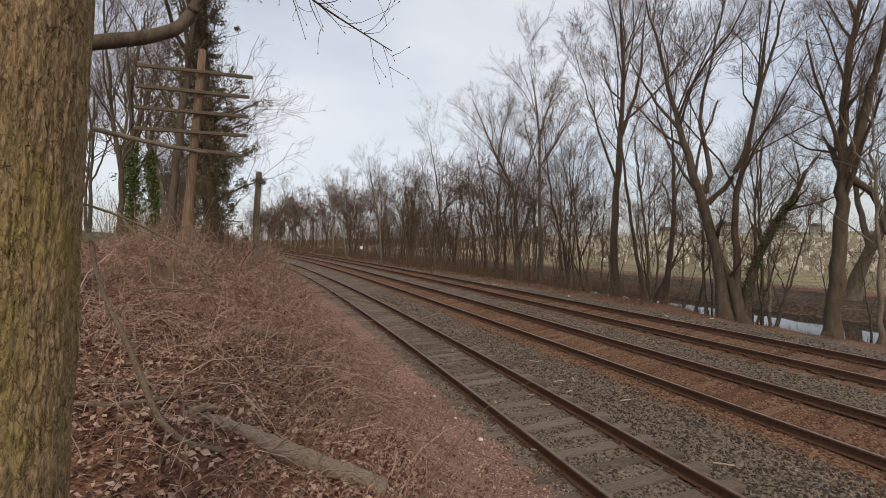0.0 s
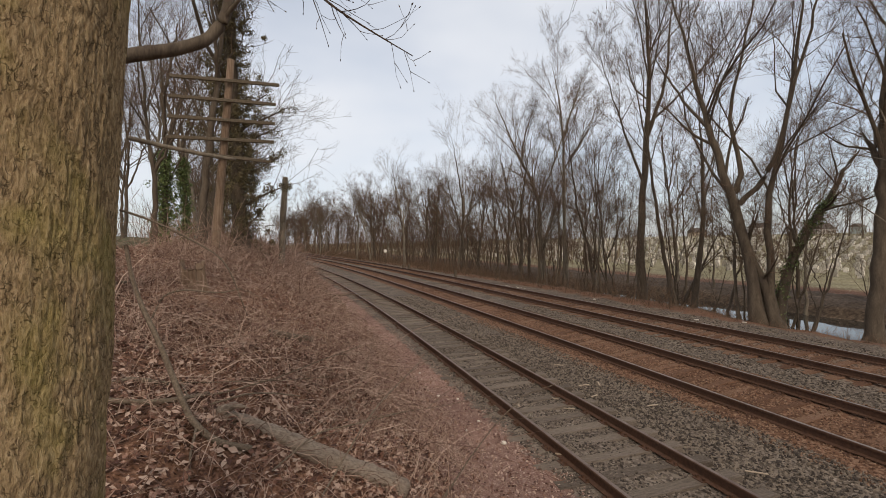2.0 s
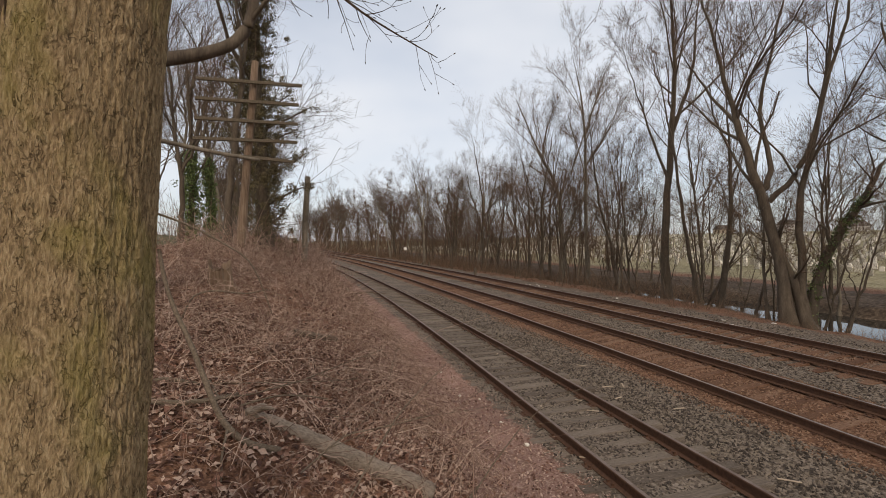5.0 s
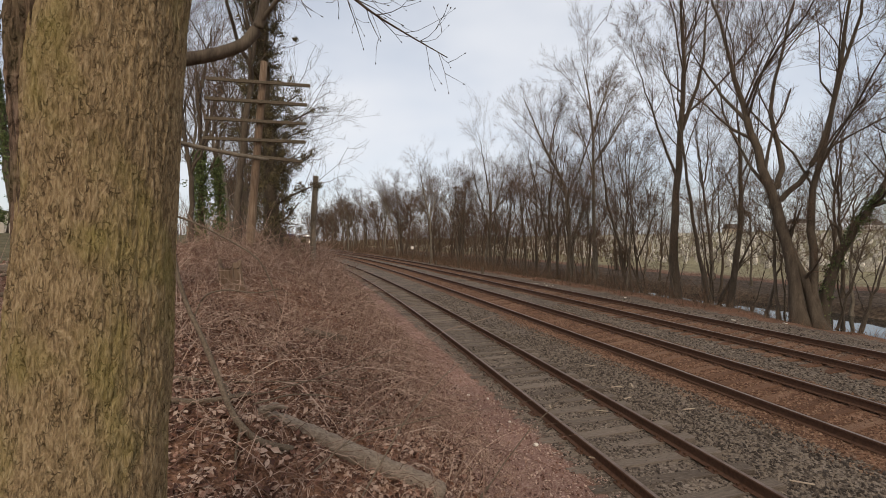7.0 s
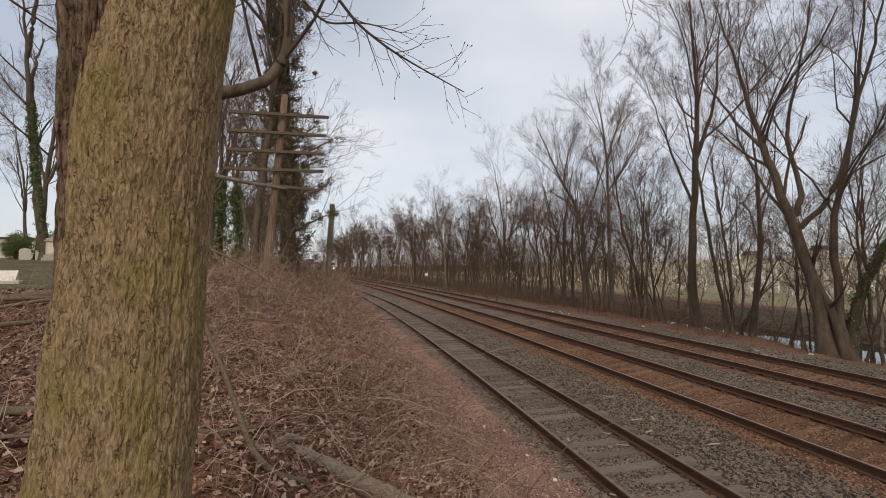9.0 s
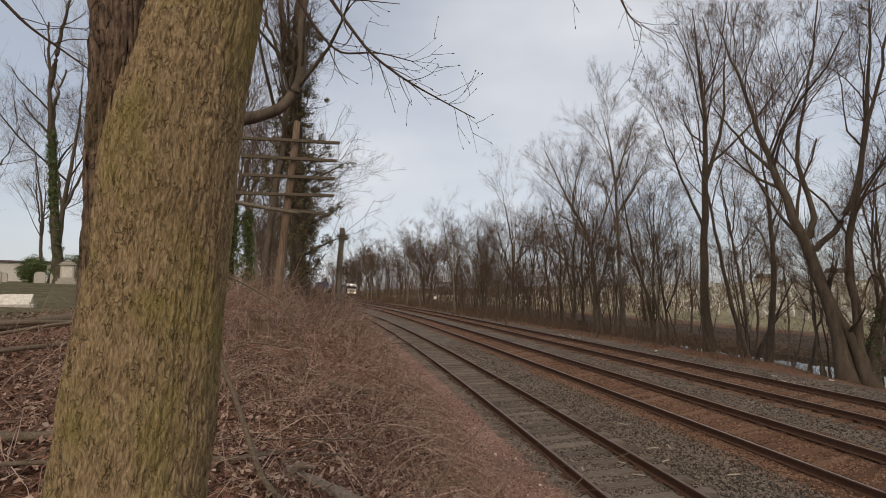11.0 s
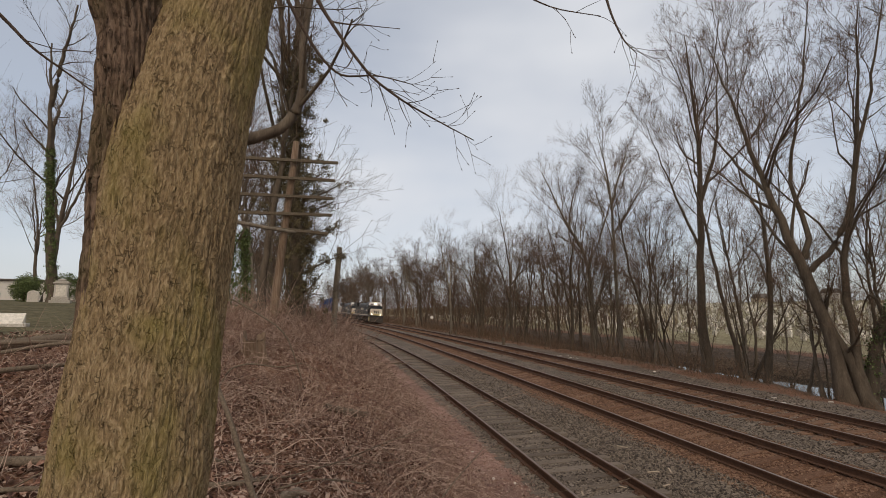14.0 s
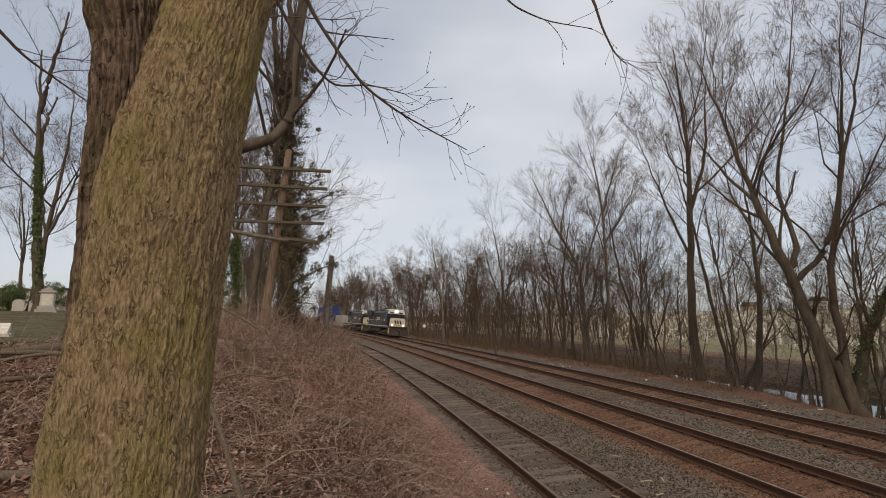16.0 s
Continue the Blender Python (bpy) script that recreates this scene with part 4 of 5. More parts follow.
def leaning_ivy():
    rng = np.random.default_rng(66)
    x, y = 15.0, 22.9
    z0 = at_ground(x, y)
    t = thing("tree", "leaning crooked tree with ivy on its trunk", "tree", "ivy-grown trees", m=pose(x, y, z0 - 0.1, 0, 0, -math.degrees(math.atan2(x, y))))
    lines = [(0.3, [(0, 0), (0.0, 1.6), (0.3, 3.2), (1.1, 5.3), (1.9, 6.6), (2.5, 8.1), (2.9, 8.7)]), (0.09, [(0.6, 4.6), (0.3, 5.6), (-0.3, 3.6)]), (0.08, [(1.9, 6.6), (2.1, 7.6), (1.7, 9.5)])]
    tr, cr = tree_meshes("tree", rng, flat(lines), (6, 6, 5), (0.3, 0.45, 0.5), BARK_FAR, least=0.007)
    for name, me in (("trunk", tr), ("crown", cr)):
        new(name, me).parent = t
    p = smooth_line([(a, 0, h) for a, h in lines[0][1][:5]], 200)
    v, f = leaf_clumps(rng, p + rng.normal(0, 0.1, p.shape), rng.uniform(0.12, 0.3, 200), 18, 0.06)
    tagged(part("ivy", Geo().add(v, f), IVY, t, "dark green ivy"), kind="stuff")


leaning_ivy()

# ---- things on the bank ----
lg = thing("fallen_log", "bare weathered log lying on the leaf-strewn bank", "log")
pa, pb = np.array((-1.96, 3.68, at_ground(-1.96, 3.68) + 0.02)), np.array((-0.5, 4.09, at_ground(-0.5, 4.09) - 0.01))
rngl = np.random.default_rng(9)
pts = np.array([pa + (pb - pa) * f + (0, 0.02 * math.sin(f * 9), 0.03 * math.sin(f * 3)) for f in np.linspace(0, 1, 30)])
g = Geo().tubes([(pts, np.linspace(0.055, 0.1, 30) * (1 + rngl.normal(0, 0.025, 30)))], 20, cap=True)
v = g.v[0]
axis = np.repeat(pts, 20, 0)
v += (v - axis) * ((fbm(v[:, 0] * 3, v[:, 1] * 22, v[:, 2] * 22) - 0.5) * 0.5)[:, None]
part("log", g, LOGWOOD, lg, smooth=True)
g = Geo().tubes([(np.array([pa + (-0.02, 0, 0.02), pa + (0.14, -0.05, 0.1), pa + (0.26, -0.1, 0.1)]), np.array([0.05, 0.03, 0.008]))], 7, cap=True)
part("split_end", g, LOGWOOD, lg, smooth=True)

sx, sy = -5.1, 8.4
sz = at_ground(sx, sy)
st = thing("tree_stump", "rotten grey tree stump with a hollow dark side", "stump", m=pose(sx, sy, sz))
st.scale = (0.82, 0.82, 0.85)
ang = np.arange(40) * 2 * np.pi / 40
hs = np.linspace(-0.1, 0.5, 12)
v = np.array([[((0.24 + 0.1 * math.exp(-max(h, 0) * 7) + 0.05 * math.sin(3 * a) + 0.03 * math.sin(7 * a + h * 3)) * math.cos(a), (0.24 + 0.05 * math.sin(3 * a + 1)) * math.sin(a), h + (0.12 * math.sin(2 * a) + 0.06 * math.sin(5 * a) if h > 0.45 else 0)) for a in ang] for h in hs])
idx = np.arange(480).reshape(12, 40)
nx = np.roll(idx, -1, 1)
g = Geo().add(v, np.stack([idx[:-1], nx[:-1], nx[1:], idx[1:]], -1).reshape(-1, 4))
inner = np.array([[p[0] * 0.7, p[1] * 0.7, p[2] - d] for d in (0.02, 0.25) for p in v[-1]])
i2 = np.arange(80).reshape(2, 40)
n2 = np.roll(i2, -1, 1)
g.add(np.concatenate([v[-1], inner]), np.concatenate([np.stack([np.arange(40), np.roll(np.arange(40), -1), np.roll(np.arange(40), -1) + 40, np.arange(40) + 40], -1), np.stack([i2[0], n2[0], n2[1], i2[1]], -1) + 40]))
part("stump", g, POLEWOOD, st, smooth=True)

STICK = mat("grey_stick", [(0.075, 0.058, 0.042), (0.15, 0.12, 0.09), (0.24, 0.2, 0.155)], 12, 0.95, 0.4, (6, 6, 6))


def stick(label, points, r0, r1, seed, counts=(5, 3), ratio=(0.3, 0.4), lift=0.0):
    rng = np.random.default_rng(seed)
    ob = bough(points, r0, r1, rng, counts, ratio, 0.0025, False, STICK, None, "fallen_branch", lift, 0.2)
    tagged(ob, label, "branch", "dead branches on the bank")


def on_bank(x, y, up):
    return (x, y, at_ground(x, y) + up)


stick("dead grey branch leaning down the bank", [(-2.52, 3.36, 3.18), (-2.47, 3.35, 2.93), (-2.38, 3.34, 2.7), (-2.27, 3.32, 2.52), (-2.17, 3.3, 2.32), (-2.05, 3.26, 2.09), (-1.95, 3.22, 1.93), (-1.83, 3.2, 1.82), (-1.72, 3.22, 1.74), (-1.55, 3.34, 1.65)], 0.014, 0.027, 1, (4, 3))
stick("dead grey branch lying across leaves", [on_bank(-2.74, 3.34, 0.04), on_bank(-2.41, 3.4, 0.06), on_bank(-2.27, 3.57, 0.06), on_bank(-2.2, 3.9, 0.05)], 0.024, 0.02, 2)
stick("curved thin dead branch over the bank", [(-5.4, 7.0, 3.75), (-5.0, 7.1, 3.6), (-4.6, 7.2, 3.4), (-3.9, 7.4, 2.95), on_bank(-3.6, 7.5, 0.1)], 0.02, 0.01, 3, (6, 3), (0.2, 0.4))
stick("long dry cane leaning over brush", [on_bank(-1.0, 3.3, 0.05), (-0.75, 3.9, 1.75), (-0.4, 4.6, 2.0)], 0.008, 0.004, 4, (2, 1))
stick("fallen branch at the lawn edge", [on_bank(-6.5, 4.0, 0.15), on_bank(-6.0, 5.0, 0.2), on_bank(-5.6, 6.2, 0.18), on_bank(-5.5, 7.4, 0.1)], 0.035, 0.02, 6)
stick("pale fallen branch at the lawn edge", [on_bank(-7.4, 5.4, 0.15), on_bank(-6.6, 6.0, 0.3), on_bank(-5.8, 6.8, 0.2)], 0.03, 0.018, 7)
stick("short broken stick in the dry grass", [on_bank(-0.2, 4.35, 0.0), on_bank(-0.15, 4.45, 0.12), on_bank(-0.08, 4.6, 0.2)], 0.02, 0.014, 8, (1, 1))
stick("dead branch on the leaf-covered slope", [on_bank(-3.9, 2.2, 0.1), on_bank(-3.2, 2.6, 0.14), on_bank(-2.7, 3.0, 0.1)], 0.02, 0.013, 12)
stick("thin dead branch lying on leaves", [on_bank(-3.0, 3.7, 0.05), on_bank(-2.85, 3.86, 0.07), on_bank(-2.66, 4.05, 0.05)], 0.022, 0.016, 14)
stick("arching bramble cane over the leaves", [on_bank(-3.95, 5.6, 0.05), (-3.8, 5.65, 2.55), (-3.55, 5.7, 2.62), (-3.1, 5.75, 2.56), (-2.85, 5.8, 2.62)], 0.013, 0.007, 15, (3, 2), (0.2, 0.3))
stick("long thin twig above the log", [on_bank(-1.95, 3.5, 0.12), (-1.7, 3.6, 1.98), (-1.5, 3.65, 1.97), (-1.3, 3.7, 1.93)], 0.008, 0.005, 16, (3, 2))
stick("long thin twig above the log", [on_bank(-1.35, 3.25, 0.05), (-1.1, 3.5, 1.72), (-0.8, 3.6, 1.75), (-0.45, 3.8, 1.78)], 0.007, 0.004, 17, (5, 2))
stick("dark rotten log at the lawn edge", [on_bank(-9.6, 5.4, 0.1), on_bank(-8.4, 6.2, 0.12), on_bank(-8.0, 7.6, 0.12), on_bank(-7.7, 9.0, 0.1)], 0.11, 0.07, 18, (3, 2))
stick("pale fallen branch at the lawn edge", [on_bank(-8.6, 5.6, 0.25), on_bank(-7.6, 6.4, 0.3), on_bank(-7.0, 7.4, 0.12)], 0.04, 0.025, 19)
stick("dead branch on the leaf-covered slope", [on_bank(-4.3, 2.8, 0.06), on_bank(-3.9, 2.95, 0.07), on_bank(-3.55, 3.15, 0.05)], 0.045, 0.035, 20, (2, 2))
stick("pale fallen trunk along the foot of the bank", [on_bank(-8.0, 24.1, 0.1), on_bank(-7.0, 23.5, 0.12), on_bank(-6.1, 22.7, 0.1)], 0.1, 0.12, 21, (2, 1))
stick("rotten branch half hidden by brambles", [on_bank(-3.04, 7.05, 0.1), on_bank(-2.8, 7.4, 0.12), on_bank(-2.58, 7.75, 0.1)], 0.055, 0.045, 13, (2, 1))


def strew(rng, n, s0, s1, o0, o1, bias=1.0):
    s = s0 + (s1 - s0) * rng.random(n) ** bias
    o = rng.uniform(o0, o1, n)
    x, y = place(s, o)
    return s, o, np.stack([x, y, ground_z(s, o)], -1)


def leaf_litter():
    rng = np.random.default_rng(31)
    g = Geo()
    for n, s0, s1, o0, o1, size, bias in ((9000, -7, 0.3, -7, 1.6, 0.04, 1.0), (46000, 0.3, 8, -6, 1.6, 0.035, 1.1), (16000, 6, 26, -8, 1.5, 0.046, 1.2), (9000, 2, 16, 0.5, 3.5, 0.028, 1.2)):
        s, o, p = strew(rng, n, s0, s1, o0, o1, bias)
        p[:, 2] += rng.uniform(0.0, 0.05, n)
        up = rng.normal(0, 0.55, (n, 3)) + (0, 0, 1)
        up /= np.linalg.norm(up, axis=1, keepdims=True)
        g.add(*leaves_at(rng, p, up, size))
    tagged(part("leaf_litter", g, LEAF, None, "brown dead leaves covering the bank"), category="leaf litter", kind="stuff")


def canes(rng, p, length, radius, spread, droop):
    n = len(p)
    d = rng.normal(0, spread, (n, 3)) + (0, 0, 1)
    d /= np.linalg.norm(d, axis=1, keepdims=True)
    ln = length * rng.uniform(0.4, 1.4, n)
    side = rng.normal(0, 0.25, (n, 3))
    out = []
    t = np.linspace(0, 1, 4)[:, None]
    for i in range(n):
        q = p[i] + d[i] * ln[i] * t + side[i] * ln[i] * t * t - np.array([0, 0, droop * ln[i]]) * t * t
        out.append((q, radius * np.linspace(1, 0.4, 4)))
    return out


def brambles():
    rng = np.random.default_rng(32)
    g = Geo()
    for n, s0, s1, o0, o1, ln, rad, spread, droop, bias in (
            (700, 4, 15, -3.5, 1.6, 1.4, 0.007, 1.4, 0.75, 1.0), (3600, 1.6, 9, -5.0, 1.4, 0.42, 0.0045, 3.6, 0.3, 1.0), (3600, 2.6, 9, -3.2, 2.0, 0.6, 0.004, 1.2, 0.8, 1.0), (5200, 5.5, 16, -3.8, 2.4, 0.85, 0.0055, 1.0, 0.7, 1.0), (3800, 13, 34, -3.5, 2.6, 1.0, 0.009, 0.8, 0.5, 1.1),
            (2400, 4, 16, 0.8, 2.9, 0.28, 0.003, 0.7, 0.3, 1.1), (1200, 28, 70, -4, 2.4, 1.6, 0.014, 0.5, 0.3, 1.0), (1500, 15, 32, -4.2, 0.6, 1.7, 0.008, 0.55, 0.35, 1.0), (700, 6, 18, -7.5, -4, 0.6, 0.005, 0.9, 0.5, 1.0)):
        s, o, p = strew(rng, n, s0, s1, o0, o1, bias)
        g.tubes(canes(rng, p, ln, rad, spread, droop), 3)
    tagged(part("brambles", g, BRAMBLE, None, "tangled dry brambles and dead stems on the bank"), category="brambles", kind="stuff")


def thicket():
    rng = np.random.default_rng(33)
    g = Geo()
    for n, s0, s1, o0, o1, ln, rad in ((1300, 6, 22, 19.5, 22.5, 0.45, 0.006), (4600, 20, 70, 19.0, 27, 1.6, 0.01), (4200, 50, 130, 17.5, 30, 1.9, 0.018), (2400, 120, 230, 17, 30, 2.6, 0.035), (900, 60, 200, -8, 1.5, 2.2, 0.03)):
        s, o, p = strew(rng, n, s0, s1, o0, o1)
        g.tubes(canes(rng, p, ln, rad, 0.45, 0.2), 3)
    tagged(part("thicket", g, TWIG, None, "brown leafless thicket along the tree line"), category="thicket", kind="stuff")


def stones(name, label, material, spans, seed):
    rng = np.random.default_rng(seed)
    g = Geo()
    cube = 1.35 * np.array([(1, 0, 0), (0, 1, 0), (-1, 0, 0), (0, -1, 0), (0, 0, 1), (0, 0, -1)], float)
    f = np.array([(0, 1, 4, 4), (1, 2, 4, 4), (2, 3, 4, 4), (3, 0, 4, 4), (1, 0, 5, 5), (2, 1, 5, 5), (3, 2, 5, 5), (0, 3, 5, 5)])
    for n, s0, s1, o0, o1, size in spans:
        s, o, p = strew(rng, n, s0, s1, o0, o1, 1.15)
        q = rng.normal(0, 1, (n, 4))
        q /= np.linalg.norm(q, axis=1, keepdims=True)
        w, x, y, z = q.T
        R = np.stack([1 - 2 * (y * y + z * z), 2 * (x * y - z * w), 2 * (x * z + y * w), 2 * (x * y + z * w), 1 - 2 * (x * x + z * z), 2 * (y * z - x * w),
                      2 * (x * z - y * w), 2 * (y * z + x * w), 1 - 2 * (x * x + y * y)], -1).reshape(n, 3, 3)
        c = cube[None] * (1 + rng.normal(0, 0.28, (n, 6, 3))) * (size * rng.uniform(0.45, 1.1, (n, 1, 3)))
        v = np.einsum("nij,nkj->nki", R, c) + p[:, None] + np.array([0, 0, -0.002])
        g.add(v.reshape(-1, 3), (np.arange(n)[:, None, None] * 6 + f).reshape(-1, 4))
    tagged(part(name, g, material, None, label), category="ballast", kind="stuff")


leaf_litter()
brambles()
thicket()
stones("ballast", "grey crushed stone ballast between the tracks", STONE_GREY, [(19000, 2, 16, 5.6, 8.0, 0.028), (8000, 2, 14, 3.6, 5.6, 0.022), (6000, 4, 22, 10.9, 12.3, 0.027), (4000, 14, 30, 5.4, 8.0, 0.034), (3500, 6, 26, 15, 18.5, 0.03)], 41)
stones("rusty_ballast", "rust-stained ballast stones between the rails", STONE_RUST, [(6000, 2, 20, 8.7, 9.9, 0.023), (4500, 3, 20, 7.7, 8.6, 0.024), (3000, 3, 20, 10.1, 11.1, 0.025), (3000, 5, 24, 12.9, 14.2, 0.025)], 42)
stones("pink_gravel", "small reddish gravel at the foot of the bank", mat("pink_stone", [(0.13, 0.075, 0.058), (0.26, 0.17, 0.14), (0.42, 0.33, 0.29)], 10, 0.9, 0.2, island=0.9), [(9000, 2, 18, 2.0, 3.8, 0.014)], 43)


# ---- creek ----
def creek():
    m = bpy.data.materials.new("creek_water")
    m.use_nodes = True
    n, l = m.node_tree.nodes, m.node_tree.links
    b = n["Principled BSDF"]
    b.inputs["Base Color"].default_value, b.inputs["Roughness"].default_value, b.inputs["IOR"].default_value = (0.03, 0.028, 0.022, 1), 0.04, 1.33
    t = n.new("ShaderNodeTexNoise")
    t.inputs["Scale"].default_value = 3.0
    bp = n.new("ShaderNodeBump")
    bp.inputs["Strength"].default_value, bp.inputs["Distance"].default_value = 0.15, 0.02
    l.new(t.outputs["Fac"], bp.inputs["Height"])
    l.new(bp.outputs[0], b.inputs["Normal"])
    ss, oo = np.arange(-60, 240, 4.0), np.linspace(21.4, 31.2, 8)
    s, o = np.meshgrid(ss, oo, indexing="ij")
    x, y = place(s, o)
    idx = np.arange(s.size).reshape(s.shape)
    q = np.stack([idx[:-1, :-1], idx[:-1, 1:], idx[1:, 1:], idx[1:, :-1]], -1).reshape(-1, 4)
    ob = part("water", Geo().add(np.stack([x, y, np.full(s.shape, -1.28)], -1), q), m, None, "still creek water mirroring the pale sky")
    tagged(ob, category="creek", kind="structure")


creek()

# ---- burial grounds ----
GRANITE = mat("pale_granite", [(0.3, 0.28, 0.25), (0.45, 0.43, 0.39), (0.58, 0.56, 0.52)], 14, 0.8, 0.2, each=0.3)
WHITESTONE = mat("weathered_marble", [(0.4, 0.38, 0.33), (0.6, 0.58, 0.52), (0.78, 0.76, 0.71)], 6, 0.8, 0.1, island=0.9)


def headstone_shape(g, w, d, h, m):
    """A slab with a rounded head."""
    ang = np.linspace(0, math.pi, 5)
    prof = [(-w / 2, 0)] + [(-w / 2 * math.cos(a), h - w * 0.3 + w * 0.3 * math.sin(a)) for a in ang] + [(w / 2, 0)]
    k = len(prof)
    v = [m @ Vector((x, y, z)) for y in (-d / 2, d / 2) for x, z in prof]
    f = [(i, (i + 1) % k, (i + 1) % k + k, i + k) for i in range(k)] + [(0, i, i + 1, i + 1) for i in range(1, k - 1)] + [(k, k + i, k + i + 1, k + i + 1) for i in range(1, k - 1)]
    g.add(v, f)


def far_headstones():
    rng = np.random.default_rng(71)
    g = Geo()
    for row in np.arange(50, 172, 2.9):
        ss = np.arange(-30, 190, 1.45 + (row - 50) * 0.012)
        ss = ss[rng.random(len(ss)) < 0.72]
        sj, oj = ss + rng.normal(0, 0.35, len(ss)), row + rng.normal(0, 0.3, len(ss))
        xs, ys, zs = *place(sj, oj), ground_z(sj, oj)
        for x, y, z in zip(xs, ys, zs):
            m = pose(float(x), float(y), float(z) - 0.05, 0, 0, math.degrees(TH) + 90 + rng.normal(0, 5))
            headstone_shape(g, rng.uniform(0.4, 0.75), 0.18, rng.uniform(0.45, 1.0), m)
    tagged(part("headstones", g, WHITESTONE, None, "rows of pale headstones in the far burial ground"), category="headstones", kind="stuff")


far_headstones()


def monument(x, y):
    z = at_ground(x, y)
    t = thing("monument", "tall pale granite grave monument with a stepped base", "grave monument", m=pose(x, y, z - 0.05, 0, 0, 42))
    t.scale = (0.65, 0.65, 0.65)
    part("base", Geo().box((1.7, 1.7, 0.35), pose(0, 0, 0.17), bevel=0.03).box((1.4, 1.4, 0.3), pose(0, 0, 0.5), bevel=0.03), GRANITE, t)
    part("die", Geo().box((1.1, 1.1, 1.35), pose(0, 0, 1.32), bevel=0.03), GRANITE, t)
    part("panel", Geo().box((0.8, 0.02, 1.05), pose(0, -0.56, 1.32), bevel=0.008), WHITESTONE, t)
    part("cap", Geo().box((1.35, 1.35, 0.16), pose(0, 0, 2.07), bevel=0.04).box((1.05, 1.05, 0.18), pose(0, 0, 2.24), bevel=0.05).box((0.6, 0.6, 0.2), pose(0, 0, 2.43), bevel=0.08), GRANITE, t)


monument(-29.9, 26.7)


def slant_marker(x, y):
    z = at_ground(x, y)
    t = thing("grave_marker", "low pale granite grave marker with a slanted face", "grave marker", m=pose(x, y, z - 0.03, 0, 0, 40))
    t.scale = (0.6, 0.6, 0.6)
    part("plinth", Geo().box((1.5, 0.8, 0.2), pose(0, 0, 0.1), bevel=0.02), GRANITE, t)
    v = [(-0.6, -0.3, 0.2), (0.6, -0.3, 0.2), (0.6, 0.3, 0.2), (-0.6, 0.3, 0.2), (-0.6, -0.22, 0.32), (0.6, -0.22, 0.32), (0.6, 0.25, 0.68), (-0.6, 0.25, 0.68)]
    part("stone", Geo().add(v, [(0, 3, 2, 1), (4, 5, 6, 7), (0, 1, 5, 4), (1, 2, 6, 5), (2, 3, 7, 6), (3, 0, 4, 7)]), WHITESTONE, t)


slant_marker(-14.3, 11.2)
g = Geo()
headstone_shape(g, 0.7, 0.2, 0.95, Matrix())
ob = part("headstone", g, GRANITE, None, "upright grey headstone with a rounded top on grass")
tagged(ob, category="headstone", group="headstones on the lawn")
spots = [(-36.2, 31.4), (-37.2, 31.0), (-28.2, 28.4), (-27.0, 29.5), (-41, 27), (-43, 30), (-33, 24.6), (-38.5, 36), (-30.5, 33), (-46, 35), (-24.5, 30.5)]
ob.matrix_basis = pose(*spots[0], at_ground(*spots[0]) - 0.04, 0, 0, 40)
for k, (x, y) in enumerate(spots[1:]):
    copy_thing(ob, pose(x, y, at_ground(x, y) - 0.04, 0, 0, 40 + 5 * math.sin(k * 2.1)))


def evergreen(x, y, w, h, seed):
    rng = np.random.default_rng(seed)
    t = thing("shrub", "dark clipped evergreen shrub beside headstones", "shrub", m=pose(x, y, at_ground(x, y) - 0.05))
    n = 260
    d = rng.normal(0, 1, (n, 3))
    d /= np.linalg.norm(d, axis=1, keepdims=True)
    c = d * rng.uniform(0.5, 1, (n, 1)) * (w / 2, w / 2, h / 2) + (0, 0, h * 0.52)
    v, f = leaf_clumps(rng, c, np.full(n, 0.25), 18, 0.06)
    part("foliage", Geo().add(v, f), IVY, t)
    part("stem", Geo().tubes([(np.array([(0, 0, 0), (0.02, 0, h * 0.3), (0, 0.03, h * 0.7)]), np.array([0.09, 0.07, 0.03]))], 7), BARK_FAR, t)


evergreen(-37.2, 33.4, 2.6, 2.4, 81)
evergreen(-38.8, 31.6, 1.8, 2.0, 82)
evergreen(-45, 37, 2.4, 2.6, 83)

# ---- houses beyond the far field ----
SIDING = [mat("house_paint_" + k, c, 2, 0.8, 0.05) for k, c in (("white", [(0.55, 0.54, 0.52), (0.66, 0.65, 0.62)]), ("teal", [(0.3, 0.36, 0.36), (0.36, 0.42, 0.42)]), ("tan", [(0.4, 0.34, 0.27), (0.5, 0.44, 0.36)]))]
ROOF = mat("roof_shingle", [(0.09, 0.08, 0.075), (0.15, 0.135, 0.125)], 6, 0.9, 0.2)
PANE = bpy.data.materials.new("window_pane")
PANE.use_nodes = True
PANE.node_tree.nodes["Principled BSDF"].inputs["Base Color"].default_value = (0.04, 0.045, 0.05, 1)
PANE.node_tree.nodes["Principled BSDF"].inputs["Roughness"].default_value = 0.08


